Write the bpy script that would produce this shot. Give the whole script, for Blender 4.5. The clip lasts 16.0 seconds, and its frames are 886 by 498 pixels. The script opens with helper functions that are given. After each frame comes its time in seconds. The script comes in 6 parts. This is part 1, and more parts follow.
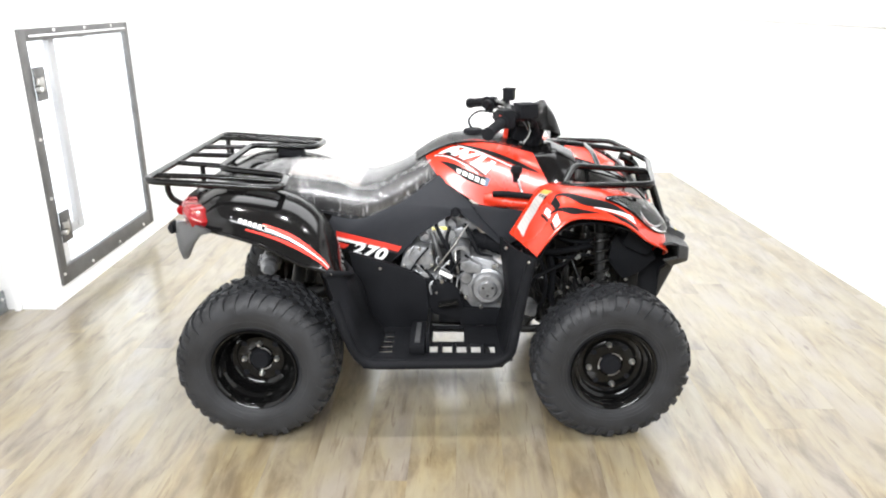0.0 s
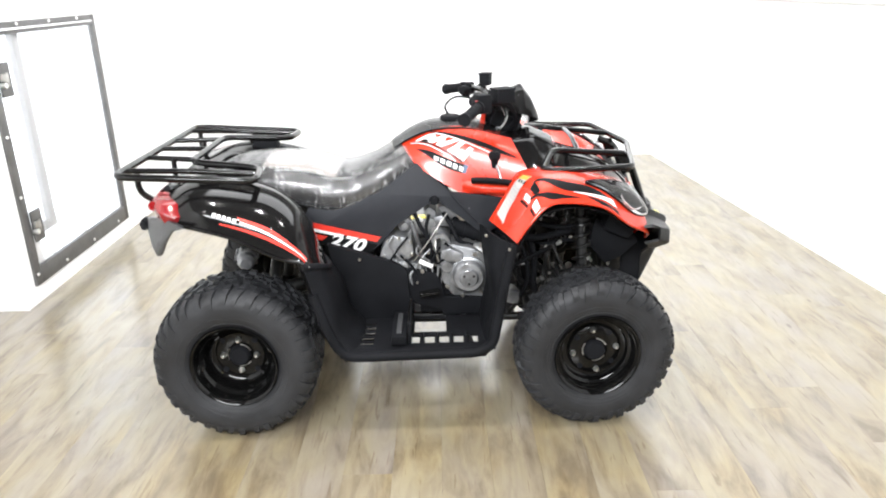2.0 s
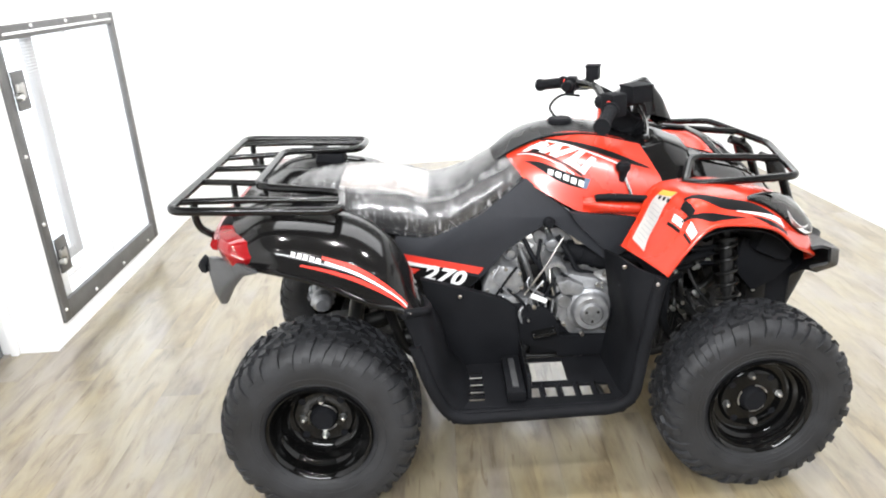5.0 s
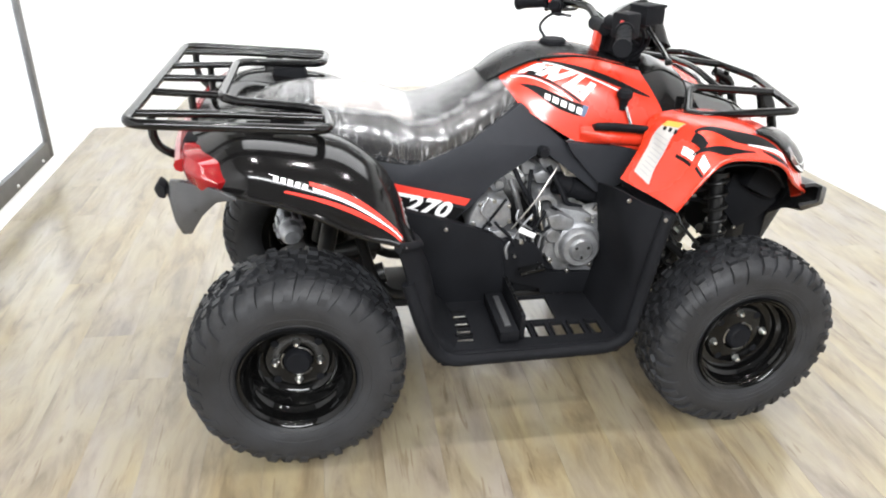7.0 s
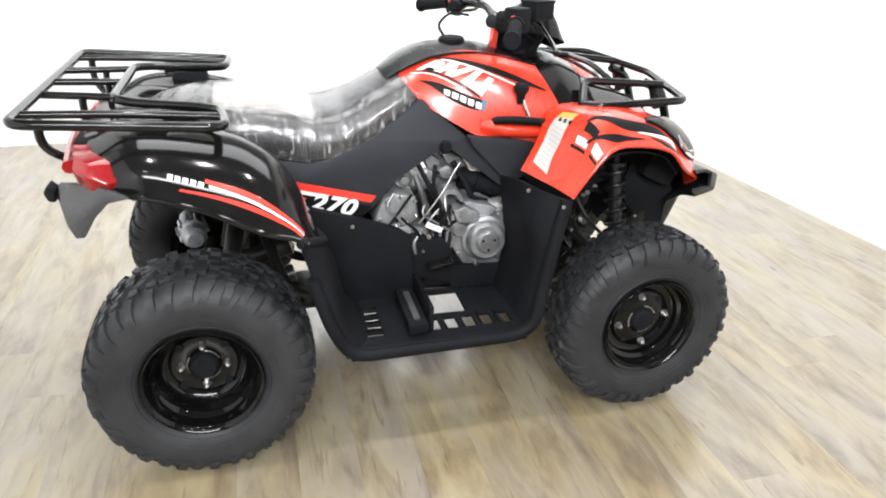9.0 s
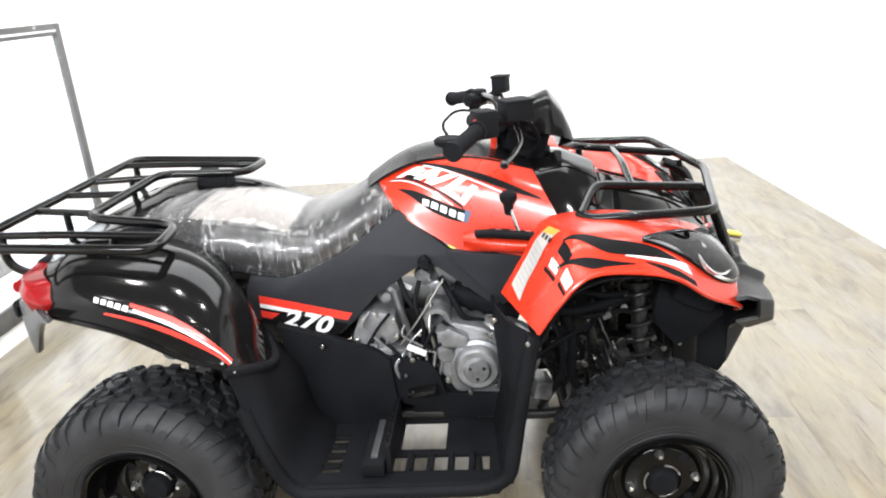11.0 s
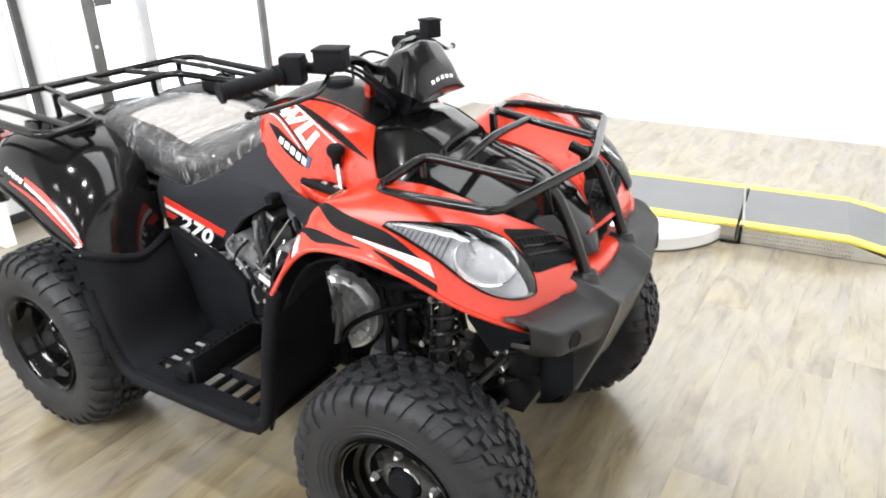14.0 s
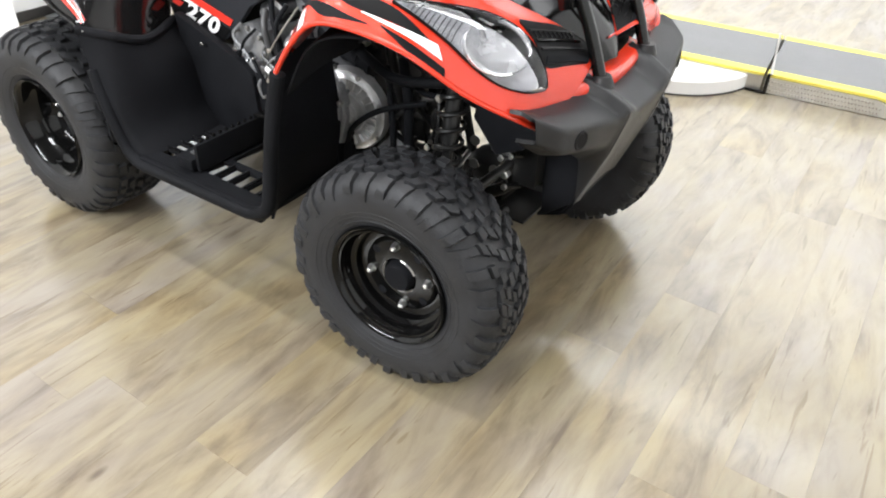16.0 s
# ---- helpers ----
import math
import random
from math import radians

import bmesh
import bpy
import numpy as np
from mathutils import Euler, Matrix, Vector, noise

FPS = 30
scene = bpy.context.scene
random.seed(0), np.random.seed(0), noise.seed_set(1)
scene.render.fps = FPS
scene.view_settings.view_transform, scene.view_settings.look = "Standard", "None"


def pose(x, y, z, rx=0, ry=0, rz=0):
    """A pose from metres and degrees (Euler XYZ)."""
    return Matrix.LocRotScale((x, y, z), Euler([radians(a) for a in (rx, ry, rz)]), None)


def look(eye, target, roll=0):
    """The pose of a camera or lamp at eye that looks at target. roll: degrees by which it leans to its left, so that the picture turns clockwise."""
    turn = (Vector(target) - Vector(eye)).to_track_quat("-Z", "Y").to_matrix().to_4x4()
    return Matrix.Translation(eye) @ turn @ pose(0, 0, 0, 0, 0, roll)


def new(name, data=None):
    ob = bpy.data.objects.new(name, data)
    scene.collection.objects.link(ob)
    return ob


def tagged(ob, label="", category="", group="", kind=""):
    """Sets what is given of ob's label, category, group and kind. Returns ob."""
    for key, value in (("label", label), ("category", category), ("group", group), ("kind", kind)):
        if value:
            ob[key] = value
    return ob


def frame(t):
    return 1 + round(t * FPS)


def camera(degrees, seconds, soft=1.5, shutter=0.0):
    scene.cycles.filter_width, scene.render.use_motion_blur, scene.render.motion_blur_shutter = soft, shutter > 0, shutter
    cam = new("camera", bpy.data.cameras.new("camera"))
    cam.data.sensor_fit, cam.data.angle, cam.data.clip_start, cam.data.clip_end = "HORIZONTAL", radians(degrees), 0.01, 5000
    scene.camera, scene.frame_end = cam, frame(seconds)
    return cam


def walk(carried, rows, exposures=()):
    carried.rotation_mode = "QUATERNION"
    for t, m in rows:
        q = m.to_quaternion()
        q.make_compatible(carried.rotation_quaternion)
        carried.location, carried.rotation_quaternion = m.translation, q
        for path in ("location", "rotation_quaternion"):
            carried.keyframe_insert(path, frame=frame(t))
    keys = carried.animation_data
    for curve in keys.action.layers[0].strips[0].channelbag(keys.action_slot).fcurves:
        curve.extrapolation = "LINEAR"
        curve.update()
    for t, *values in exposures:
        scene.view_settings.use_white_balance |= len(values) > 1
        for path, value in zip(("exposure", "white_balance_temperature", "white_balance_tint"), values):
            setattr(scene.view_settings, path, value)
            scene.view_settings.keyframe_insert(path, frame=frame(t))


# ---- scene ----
cam = camera(62.6, 16.0, 2.0)
PATH = [
    (0, (0.081, -2.610, 1.408), (0.038, -0.719, 0.758), -0.2),
    (0.5, (0.072, -2.614, 1.407), (0.020, -0.732, 0.734), -0.5),
    (1, (0.074, -2.597, 1.407), (0.056, -0.716, 0.728), -1.1),
    (1.5, (0.085, -2.588, 1.409), (0.054, -0.700, 0.752), -1.7),
    (2, (0.093, -2.575, 1.401), (0.095, -0.696, 0.718), -1.4),
    (2.5, (0.085, -2.565, 1.397), (0.108, -0.684, 0.719), -1.0),
    (3, (0.060, -2.527, 1.354), (-0.010, -0.667, 0.623), -3.8),
    (3.2, (0.103, -2.519, 1.300), (-0.044, -0.636, 0.639), -5.9),
    (5.3, (-0.275, -2.066, 1.396), (-0.240, -0.205, 0.663), -2.8),
    (5.5, (-0.312, -2.034, 1.392), (-0.155, -0.185, 0.645), -4.9),
    (6, (-0.438, -1.979, 1.379), (-0.169, -0.140, 0.641), -2.6),
    (6.5, (-0.476, -1.957, 1.343), (-0.186, -0.184, 0.464), 1.7),
    (7, (-0.477, -1.957, 1.323), (-0.186, -0.187, 0.437), 1.5),
    (7.5, (-0.508, -1.965, 1.273), (-0.238, -0.257, 0.268), 2.0),
    (8, (-0.510, -1.979, 1.257), (-0.183, -0.276, 0.260), 3.0),
    (8.5, (-0.477, -2.003, 1.255), (-0.048, -0.279, 0.337), 3.3),
    (9, (-0.405, -2.010, 1.281), (0.056, -0.255, 0.440), 1.4),
    (9.5, (-0.279, -1.999, 1.311), (0.037, -0.177, 0.549), 1.0),
    (9.7, (-0.213, -1.999, 1.330), (0.018, -0.121, 0.680), 1.3),
    (11.8, (0.604, -1.508, 1.328), (0.198, 0.303, 0.584), -3.2),
    (12, (0.694, -1.415, 1.334), (0.144, 0.346, 0.562), 2.1),
    (12.5, (0.876, -1.248, 1.339), (0.016, 0.412, 0.627), 1.0),
    (13, (1.024, -1.283, 1.344), (0.086, 0.333, 0.629), -2.5),
    (13.5, (1.202, -1.373, 1.357), (0.239, 0.164, 0.512), -2.9),
    (14, (1.284, -1.364, 1.334), (0.313, 0.164, 0.485), -1.6),
    (14.5, (1.314, -1.359, 1.296), (0.347, 0.122, 0.362), 1.0),
    (15, (1.324, -1.364, 1.268), (0.409, 0.078, 0.227), 1.6),
    (15.5, (1.336, -1.374, 1.231), (0.470, 0.016, 0.083), 2.8),
    (16, (1.328, -1.396, 1.210), (0.433, -0.047, 0.035), 2.1),
]
# the camera closes down a little as it comes nearer
EXPOSURES = [(0.0, -0.50), (3.2, -0.50), (5.3, -0.57), (9.7, -0.57), (11.8, -0.65), (16.0, -0.60)]
walk(cam, [(t, look(eye, target, roll)) for t, eye, target, roll in PATH], EXPOSURES)

# ---- world and light ----
world = bpy.data.worlds.new("showroom_world")
scene.world = world
world.use_nodes = True
world.node_tree.nodes["Background"].inputs[0].default_value = (0.9, 0.95, 1.0, 1)
world.node_tree.nodes["Background"].inputs[1].default_value = 0.3


def area_lamp(name, place, target, size_x, size_y, power, colour=(1, 1, 1), shape="RECTANGLE"):
    data = bpy.data.lights.new(name, "AREA")
    data.shape, data.size, data.size_y, data.energy, data.color = shape, size_x, size_y, power, colour
    ob = new(name, data)
    ob.matrix_world = look(place, target)
    return ob


CEILING_Z = 2.75
# two rows of small round downlights
LAMP_SPOTS = [(-1.2, -1.9, 6), (-0.4, -1.9, 9), (0.4, -1.9, 9), (1.2, -1.9, 6), (-0.8, -0.7, 19), (0.0, -0.7, 20), (0.8, -0.7, 15)]
for lx, ly, power in LAMP_SPOTS:
    area_lamp("downlight", (lx, ly, CEILING_Z - 0.03), (lx, ly, 0), 0.10, 0.10, power, (1.0, 0.98, 0.965), "DISK")
# unseen fill added: a panel over the bike, a back-wall washer, a front strip
area_lamp("panel_lamp", (0.3, 0.75, CEILING_Z - 0.04), (0.3, 0.75, 0), 2.8, 1.2, 110, (0.965, 0.985, 1.0))
area_lamp("strip_lamp", (0.45, 2.45, CEILING_Z - 0.10), (0.45, 3.45, 1.0), 2.6, 0.30, 95, (0.955, 0.98, 1.0))
area_lamp("strip_lamp", (-0.5, -3.5, CEILING_Z - 0.25), (0.0, -0.6, 0.3), 2.6, 0.5, 300, (0.95, 0.975, 1.0))


# ---- materials ----
def shader(name, colour, rough=0.5, metal=0.0, coat=0.0, spec=0.5, spread=0.12, scale=6.0, bump=0.0, bump_scale=200.0, second=None, streak=(1, 1, 1), rand=0.0, ior=1.5):
    """A painted, moulded or metal surface: colour varied by a broad and a fine noise, with roughness variation and fine relief."""
    m = bpy.data.materials.new(name)
    m.use_nodes = True
    nt = m.node_tree
    n, link = nt.nodes, nt.links.new
    b = n["Principled BSDF"]
    b.inputs["Metallic"].default_value = metal
    b.inputs["Coat Weight"].default_value = coat
    b.inputs["Specular IOR Level"].default_value = spec
    b.inputs["Coat Roughness"].default_value = 0.06
    b.inputs["IOR"].default_value = ior
    tc = n.new("ShaderNodeTexCoord")
    mp = n.new("ShaderNodeMapping")
    mp.inputs["Scale"].default_value = streak
    link(tc.outputs["Object"], mp.inputs["Vector"])
    if rand:
        oi = n.new("ShaderNodeObjectInfo")
        mul = n.new("ShaderNodeMath")
        mul.operation, mul.inputs[1].default_value = "MULTIPLY", 40.0
        link(oi.outputs["Random"], mul.inputs[0])
        link(mul.outputs[0], mp.inputs["Location"])
    broad = n.new("ShaderNodeTexNoise")
    broad.inputs["Scale"].default_value, broad.inputs["Detail"].default_value = scale, 5
    fine = n.new("ShaderNodeTexNoise")
    fine.inputs["Scale"].default_value, fine.inputs["Detail"].default_value = scale * 14, 3
    link(mp.outputs[0], broad.inputs["Vector"]), link(mp.outputs[0], fine.inputs["Vector"])
    mix = n.new("ShaderNodeMix")
    mix.data_type = "RGBA"
    dark = tuple(c * (1 - spread) for c in colour) if second is None else second
    light = tuple(min(1, c * (1 + spread)) for c in colour) if second is None else colour
    mix.inputs["A"].default_value, mix.inputs["B"].default_value = (*dark, 1), (*light, 1)
    add = n.new("ShaderNodeMath")
    add.operation, add.use_clamp = "MULTIPLY_ADD", True
    add.inputs[1].default_value = 0.35
    sub = n.new("ShaderNodeMapRange")
    sub.inputs["From Min"].default_value, sub.inputs["From Max"].default_value = 0.3, 0.7
    sub.inputs["To Max"].default_value = 0.8
    link(broad.outputs["Fac"], sub.inputs["Value"])
    link(fine.outputs["Fac"], add.inputs[0]), link(sub.outputs[0], add.inputs[2])
    link(add.outputs[0], mix.inputs["Factor"])
    link(mix.outputs["Result"], b.inputs["Base Color"])
    rr = n.new("ShaderNodeMapRange")
    rr.inputs["To Min"].default_value, rr.inputs["To Max"].default_value = max(0.02, rough * 0.8), min(1, rough * 1.25)
    link(broad.outputs["Fac"], rr.inputs["Value"]), link(rr.outputs[0], b.inputs["Roughness"])
    if bump:
        grain = n.new("ShaderNodeTexNoise")
        grain.inputs["Scale"].default_value, grain.inputs["Detail"].default_value = bump_scale, 2
        link(tc.outputs["Object"], grain.inputs["Vector"])
        bp = n.new("ShaderNodeBump")
        bp.inputs["Strength"].default_value, bp.inputs["Distance"].default_value = bump, 0.002
        link(grain.outputs["Fac"], bp.inputs["Height"]), link(bp.outputs[0], b.inputs["Normal"])
    return m


M_WALL = shader("white_wall_paint", (0.90, 0.90, 0.90), 0.6, spread=0.015, scale=1.5, bump=0.15, bump_scale=90)
# unseen wall behind the camera, greyed to dim reflections and fill light
M_GREYWALL = shader("grey_unseen_wall", (0.30, 0.30, 0.31), 0.6, spread=0.03, scale=1.5)
# darker than white paint, so glossy black parts reflect less of the unseen ceiling
M_CEIL = shader("dark_ceiling", (0.24, 0.24, 0.245), 0.8, spread=0.02, scale=2)
M_TRIM = shader("pale_trim", (0.78, 0.77, 0.74), 0.45, spread=0.04)
M_DARKTRIM = shader("dark_rubber_base", (0.03, 0.029, 0.028), 0.5, spread=0.2)
M_FRAME = shader("dark_steel_frame", (0.13, 0.128, 0.125), 0.42, metal=0.6, spread=0.25, scale=12, bump=0.4, bump_scale=160)
M_GALV = shader("galvanised_steel", (0.30, 0.32, 0.33), 0.42, metal=0.7, spread=0.35, scale=30)
M_BOLT = shader("zinc_bolt", (0.80, 0.80, 0.78), 0.34, metal=1.0)
M_RED = shader("gloss_red_plastic", (0.57, 0.030, 0.0095), 0.26, coat=0.28, spread=0.04, scale=3)
M_GLOSS = shader("gloss_black_plastic", (0.0050, 0.0048, 0.0048), 0.11, coat=0.03, spec=0.5, ior=1.36, spread=0.25, scale=4)
M_MATTE = shader("textured_black_plastic", (0.0078, 0.0082, 0.0097), 0.6, spec=0.08, spread=0.25, scale=9, bump=0.35, bump_scale=420)
M_SATIN = shader("satin_black_plastic", (0.0055, 0.0055, 0.006), 0.26, spec=0.5, ior=1.28, spread=0.25, scale=5)
M_SHIELD = shader("grained_black_plastic", (0.011, 0.0112, 0.0120), 0.42, spec=0.40, spread=0.25, scale=9, bump=0.35, bump_scale=420)
M_PANEL = shader("charcoal_plastic", (0.024, 0.0255, 0.030), 0.5, spec=0.15, spread=0.18, scale=8, bump=0.2, bump_scale=420)
M_GREYPL = shader("weathered_grey_plastic", (0.052, 0.053, 0.055), 0.36, spread=0.25, scale=9, bump=0.2, bump_scale=300)
M_TYRE = shader("tyre_rubber", (0.0150, 0.0156, 0.0176), 0.55, spec=0.42, spread=0.5, scale=14, bump=0.5, bump_scale=260)
M_RIM = shader("black_rim_paint", (0.003, 0.003, 0.003), 0.06, coat=0.0, spec=0.4, ior=1.38, spread=0.3)
M_TUBE = shader("black_powder_coat", (0.004, 0.004, 0.004), 0.13, coat=0.1, spec=0.5, ior=1.38, spread=0.3, scale=20)
M_SEAT = shader("black_seat_vinyl", (0.02, 0.02, 0.021), 0.45, spread=0.2, scale=20, bump=0.3, bump_scale=350)
M_PAPER = shader("white_card", (0.33, 0.305, 0.285), 0.75, spread=0.05, scale=9)
M_LABEL = shader("white_paper_label", (0.43, 0.42, 0.40), 0.5, spread=0.04)
M_WHITE = shader("white_vinyl_print", (0.82, 0.82, 0.82), 0.35, coat=0.3, spread=0.03)
M_REDPRINT = shader("red_vinyl_print", (0.70, 0.04, 0.025), 0.3, coat=0.3, spread=0.04)
M_BLACKPRINT = shader("black_vinyl_print", (0.005, 0.005, 0.0055), 0.5, spec=0.12, spread=0.2)
M_BLUESHEEN = shader("slate_blue_sheen", (0.05, 0.09, 0.17), 0.35, spread=0.1)
M_ORANGE = shader("orange_print", (0.85, 0.33, 0.05), 0.4, spread=0.05)
M_PRINTGREY = shader("grey_print", (0.34, 0.34, 0.34), 0.6, spread=0.1)
# lighter copy of cast aluminium, for the strong light on the arch cover
M_COVER = shader("lit_cast_cover", (0.52, 0.525, 0.53), 0.34, metal=0.75, spread=0.35, scale=26, bump=0.5, bump_scale=200)
M_ALU = shader("cast_aluminium", (0.27, 0.275, 0.285), 0.38, metal=0.7, spread=0.55, scale=22, bump=0.6, bump_scale=240)
M_STEEL = shader("bare_steel", (0.42, 0.41, 0.39), 0.3, metal=1.0, spread=0.2, scale=30)
M_CHROME = shader("chrome", (0.85, 0.85, 0.86), 0.06, metal=1.0, spread=0.02)
M_LAMPIN = shader("smoked_reflector", (0.30, 0.305, 0.32), 0.35, metal=0.15, spread=0.3, scale=30)
M_REFLECTOR = shader("worn_reflector", (0.70, 0.71, 0.72), 0.20, metal=0.9, spread=0.14, scale=40)
M_FLAP = shader("satin_grey_flap", (0.032, 0.033, 0.035), 0.24, spec=0.6, spread=0.3, scale=9, bump=0.15, bump_scale=300)
M_BOWL = shader("grey_reflector", (0.50, 0.505, 0.515), 0.26, metal=0.6, spread=0.14, scale=40)
M_TAIL = shader("red_lamp_lens", (0.23, 0.004, 0.006), 0.12, coat=0.15, spread=0.12, scale=60)
M_MECH = shader("black_chassis_paint", (0.006, 0.006, 0.006), 0.36, spec=0.35, spread=0.4, scale=16)
M_YELLOW = shader("yellow_safety_paint", (0.78, 0.66, 0.11), 0.5, spread=0.06, scale=9)
M_RAMP = shader("grey_grip_sheet", (0.20, 0.20, 0.205), 0.75, spread=0.08, scale=9, bump=0.6, bump_scale=500)
M_DIAMOND = shader("tread_plate", (0.66, 0.65, 0.62), 0.3, metal=0.8, spread=0.1, scale=20)
M_DISC = shader("pale_turntable_top", (0.80, 0.79, 0.77), 0.4, spread=0.04)
M_MESH = shader("white_wire_mesh", (0.80, 0.80, 0.82), 0.4, spread=0.03)


def glass(name, colour, rough, alpha):
    """Thin clear film: mostly see-through with a sharp gloss."""
    m = bpy.data.materials.new(name)
    m.use_nodes = True
    nt = m.node_tree
    n, link = nt.nodes, nt.links.new
    for node in list(n):
        n.remove(node)
    out, mix = n.new("ShaderNodeOutputMaterial"), n.new("ShaderNodeMixShader")
    clear, gloss = n.new("ShaderNodeBsdfTransparent"), n.new("ShaderNodeBsdfGlossy")
    clear.inputs[0].default_value = (*colour, 1)
    gloss.inputs["Roughness"].default_value = rough
    fr, mad = n.new("ShaderNodeFresnel"), n.new("ShaderNodeMath")
    fr.inputs[0].default_value = 1.45
    mad.operation, mad.inputs[1].default_value, mad.inputs[2].default_value = "MULTIPLY_ADD", 1.0, alpha
    mad.use_clamp = True
    link(fr.outputs[0], mad.inputs[0]), link(mad.outputs[0], mix.inputs[0])
    if name == "plastic_film":
        veil, haze = n.new("ShaderNodeBsdfDiffuse"), n.new("ShaderNodeMixShader")
        veil.inputs[0].default_value = (0.85, 0.85, 0.86, 1)
        tcv, mpv, nz = n.new("ShaderNodeTexCoord"), n.new("ShaderNodeMapping"), n.new("ShaderNodeTexNoise")
        mpv.inputs["Scale"].default_value = (1.7, 0.20, 0.22)
        mpv.inputs["Rotation"].default_value = (0.0, 0.35, 0.2)
        nz.inputs["Scale"].default_value, nz.inputs["Detail"].default_value, nz.inputs["Distortion"].default_value = 17, 3, 1.3
        off, ab, ridge = n.new("ShaderNodeMath"), n.new("ShaderNodeMath"), n.new("ShaderNodeMapRange")
        off.operation, off.inputs[1].default_value = "SUBTRACT", 0.5
        ab.operation = "ABSOLUTE"
        ridge.inputs["From Min"].default_value, ridge.inputs["From Max"].default_value = 0.0, 0.014
        ridge.inputs["To Min"].default_value, ridge.inputs["To Max"].default_value = 0.40, 0.025
        link(tcv.outputs["Object"], mpv.inputs[0]), link(mpv.outputs[0], nz.inputs["Vector"]), link(nz.outputs["Fac"], off.inputs[0])
        link(off.outputs[0], ab.inputs[0]), link(ab.outputs[0], ridge.inputs["Value"]), link(ridge.outputs[0], haze.inputs[0])
        link(clear.outputs[0], haze.inputs[1]), link(veil.outputs[0], haze.inputs[2])
        clear = haze
    link(clear.outputs[0], mix.inputs[1]), link(gloss.outputs[0], mix.inputs[2]), link(mix.outputs[0], out.inputs[0])
    if name == "plastic_film":
        tc, mp, w = n.new("ShaderNodeTexCoord"), n.new("ShaderNodeMapping"), n.new("ShaderNodeTexNoise")
        mp.inputs["Scale"].default_value = (1.2, 0.30, 0.35)
        w.inputs["Scale"].default_value, w.inputs["Detail"].default_value, w.inputs["Distortion"].default_value = 20, 4, 1.0
        bp = n.new("ShaderNodeBump")
        bp.inputs["Strength"].default_value, bp.inputs["Distance"].default_value = 1.0, 0.013
        link(tc.outputs["Object"], mp.inputs[0]), link(mp.outputs[0], w.inputs["Vector"]), link(w.outputs["Fac"], bp.inputs["Height"])
        link(bp.outputs[0], gloss.inputs["Normal"])
    return m


M_FILM = glass("plastic_film", (0.93, 0.93, 0.93), 0.12, 0.03)
M_LENS = glass("clear_lens", (0.96, 0.96, 0.97), 0.03, 0.02)


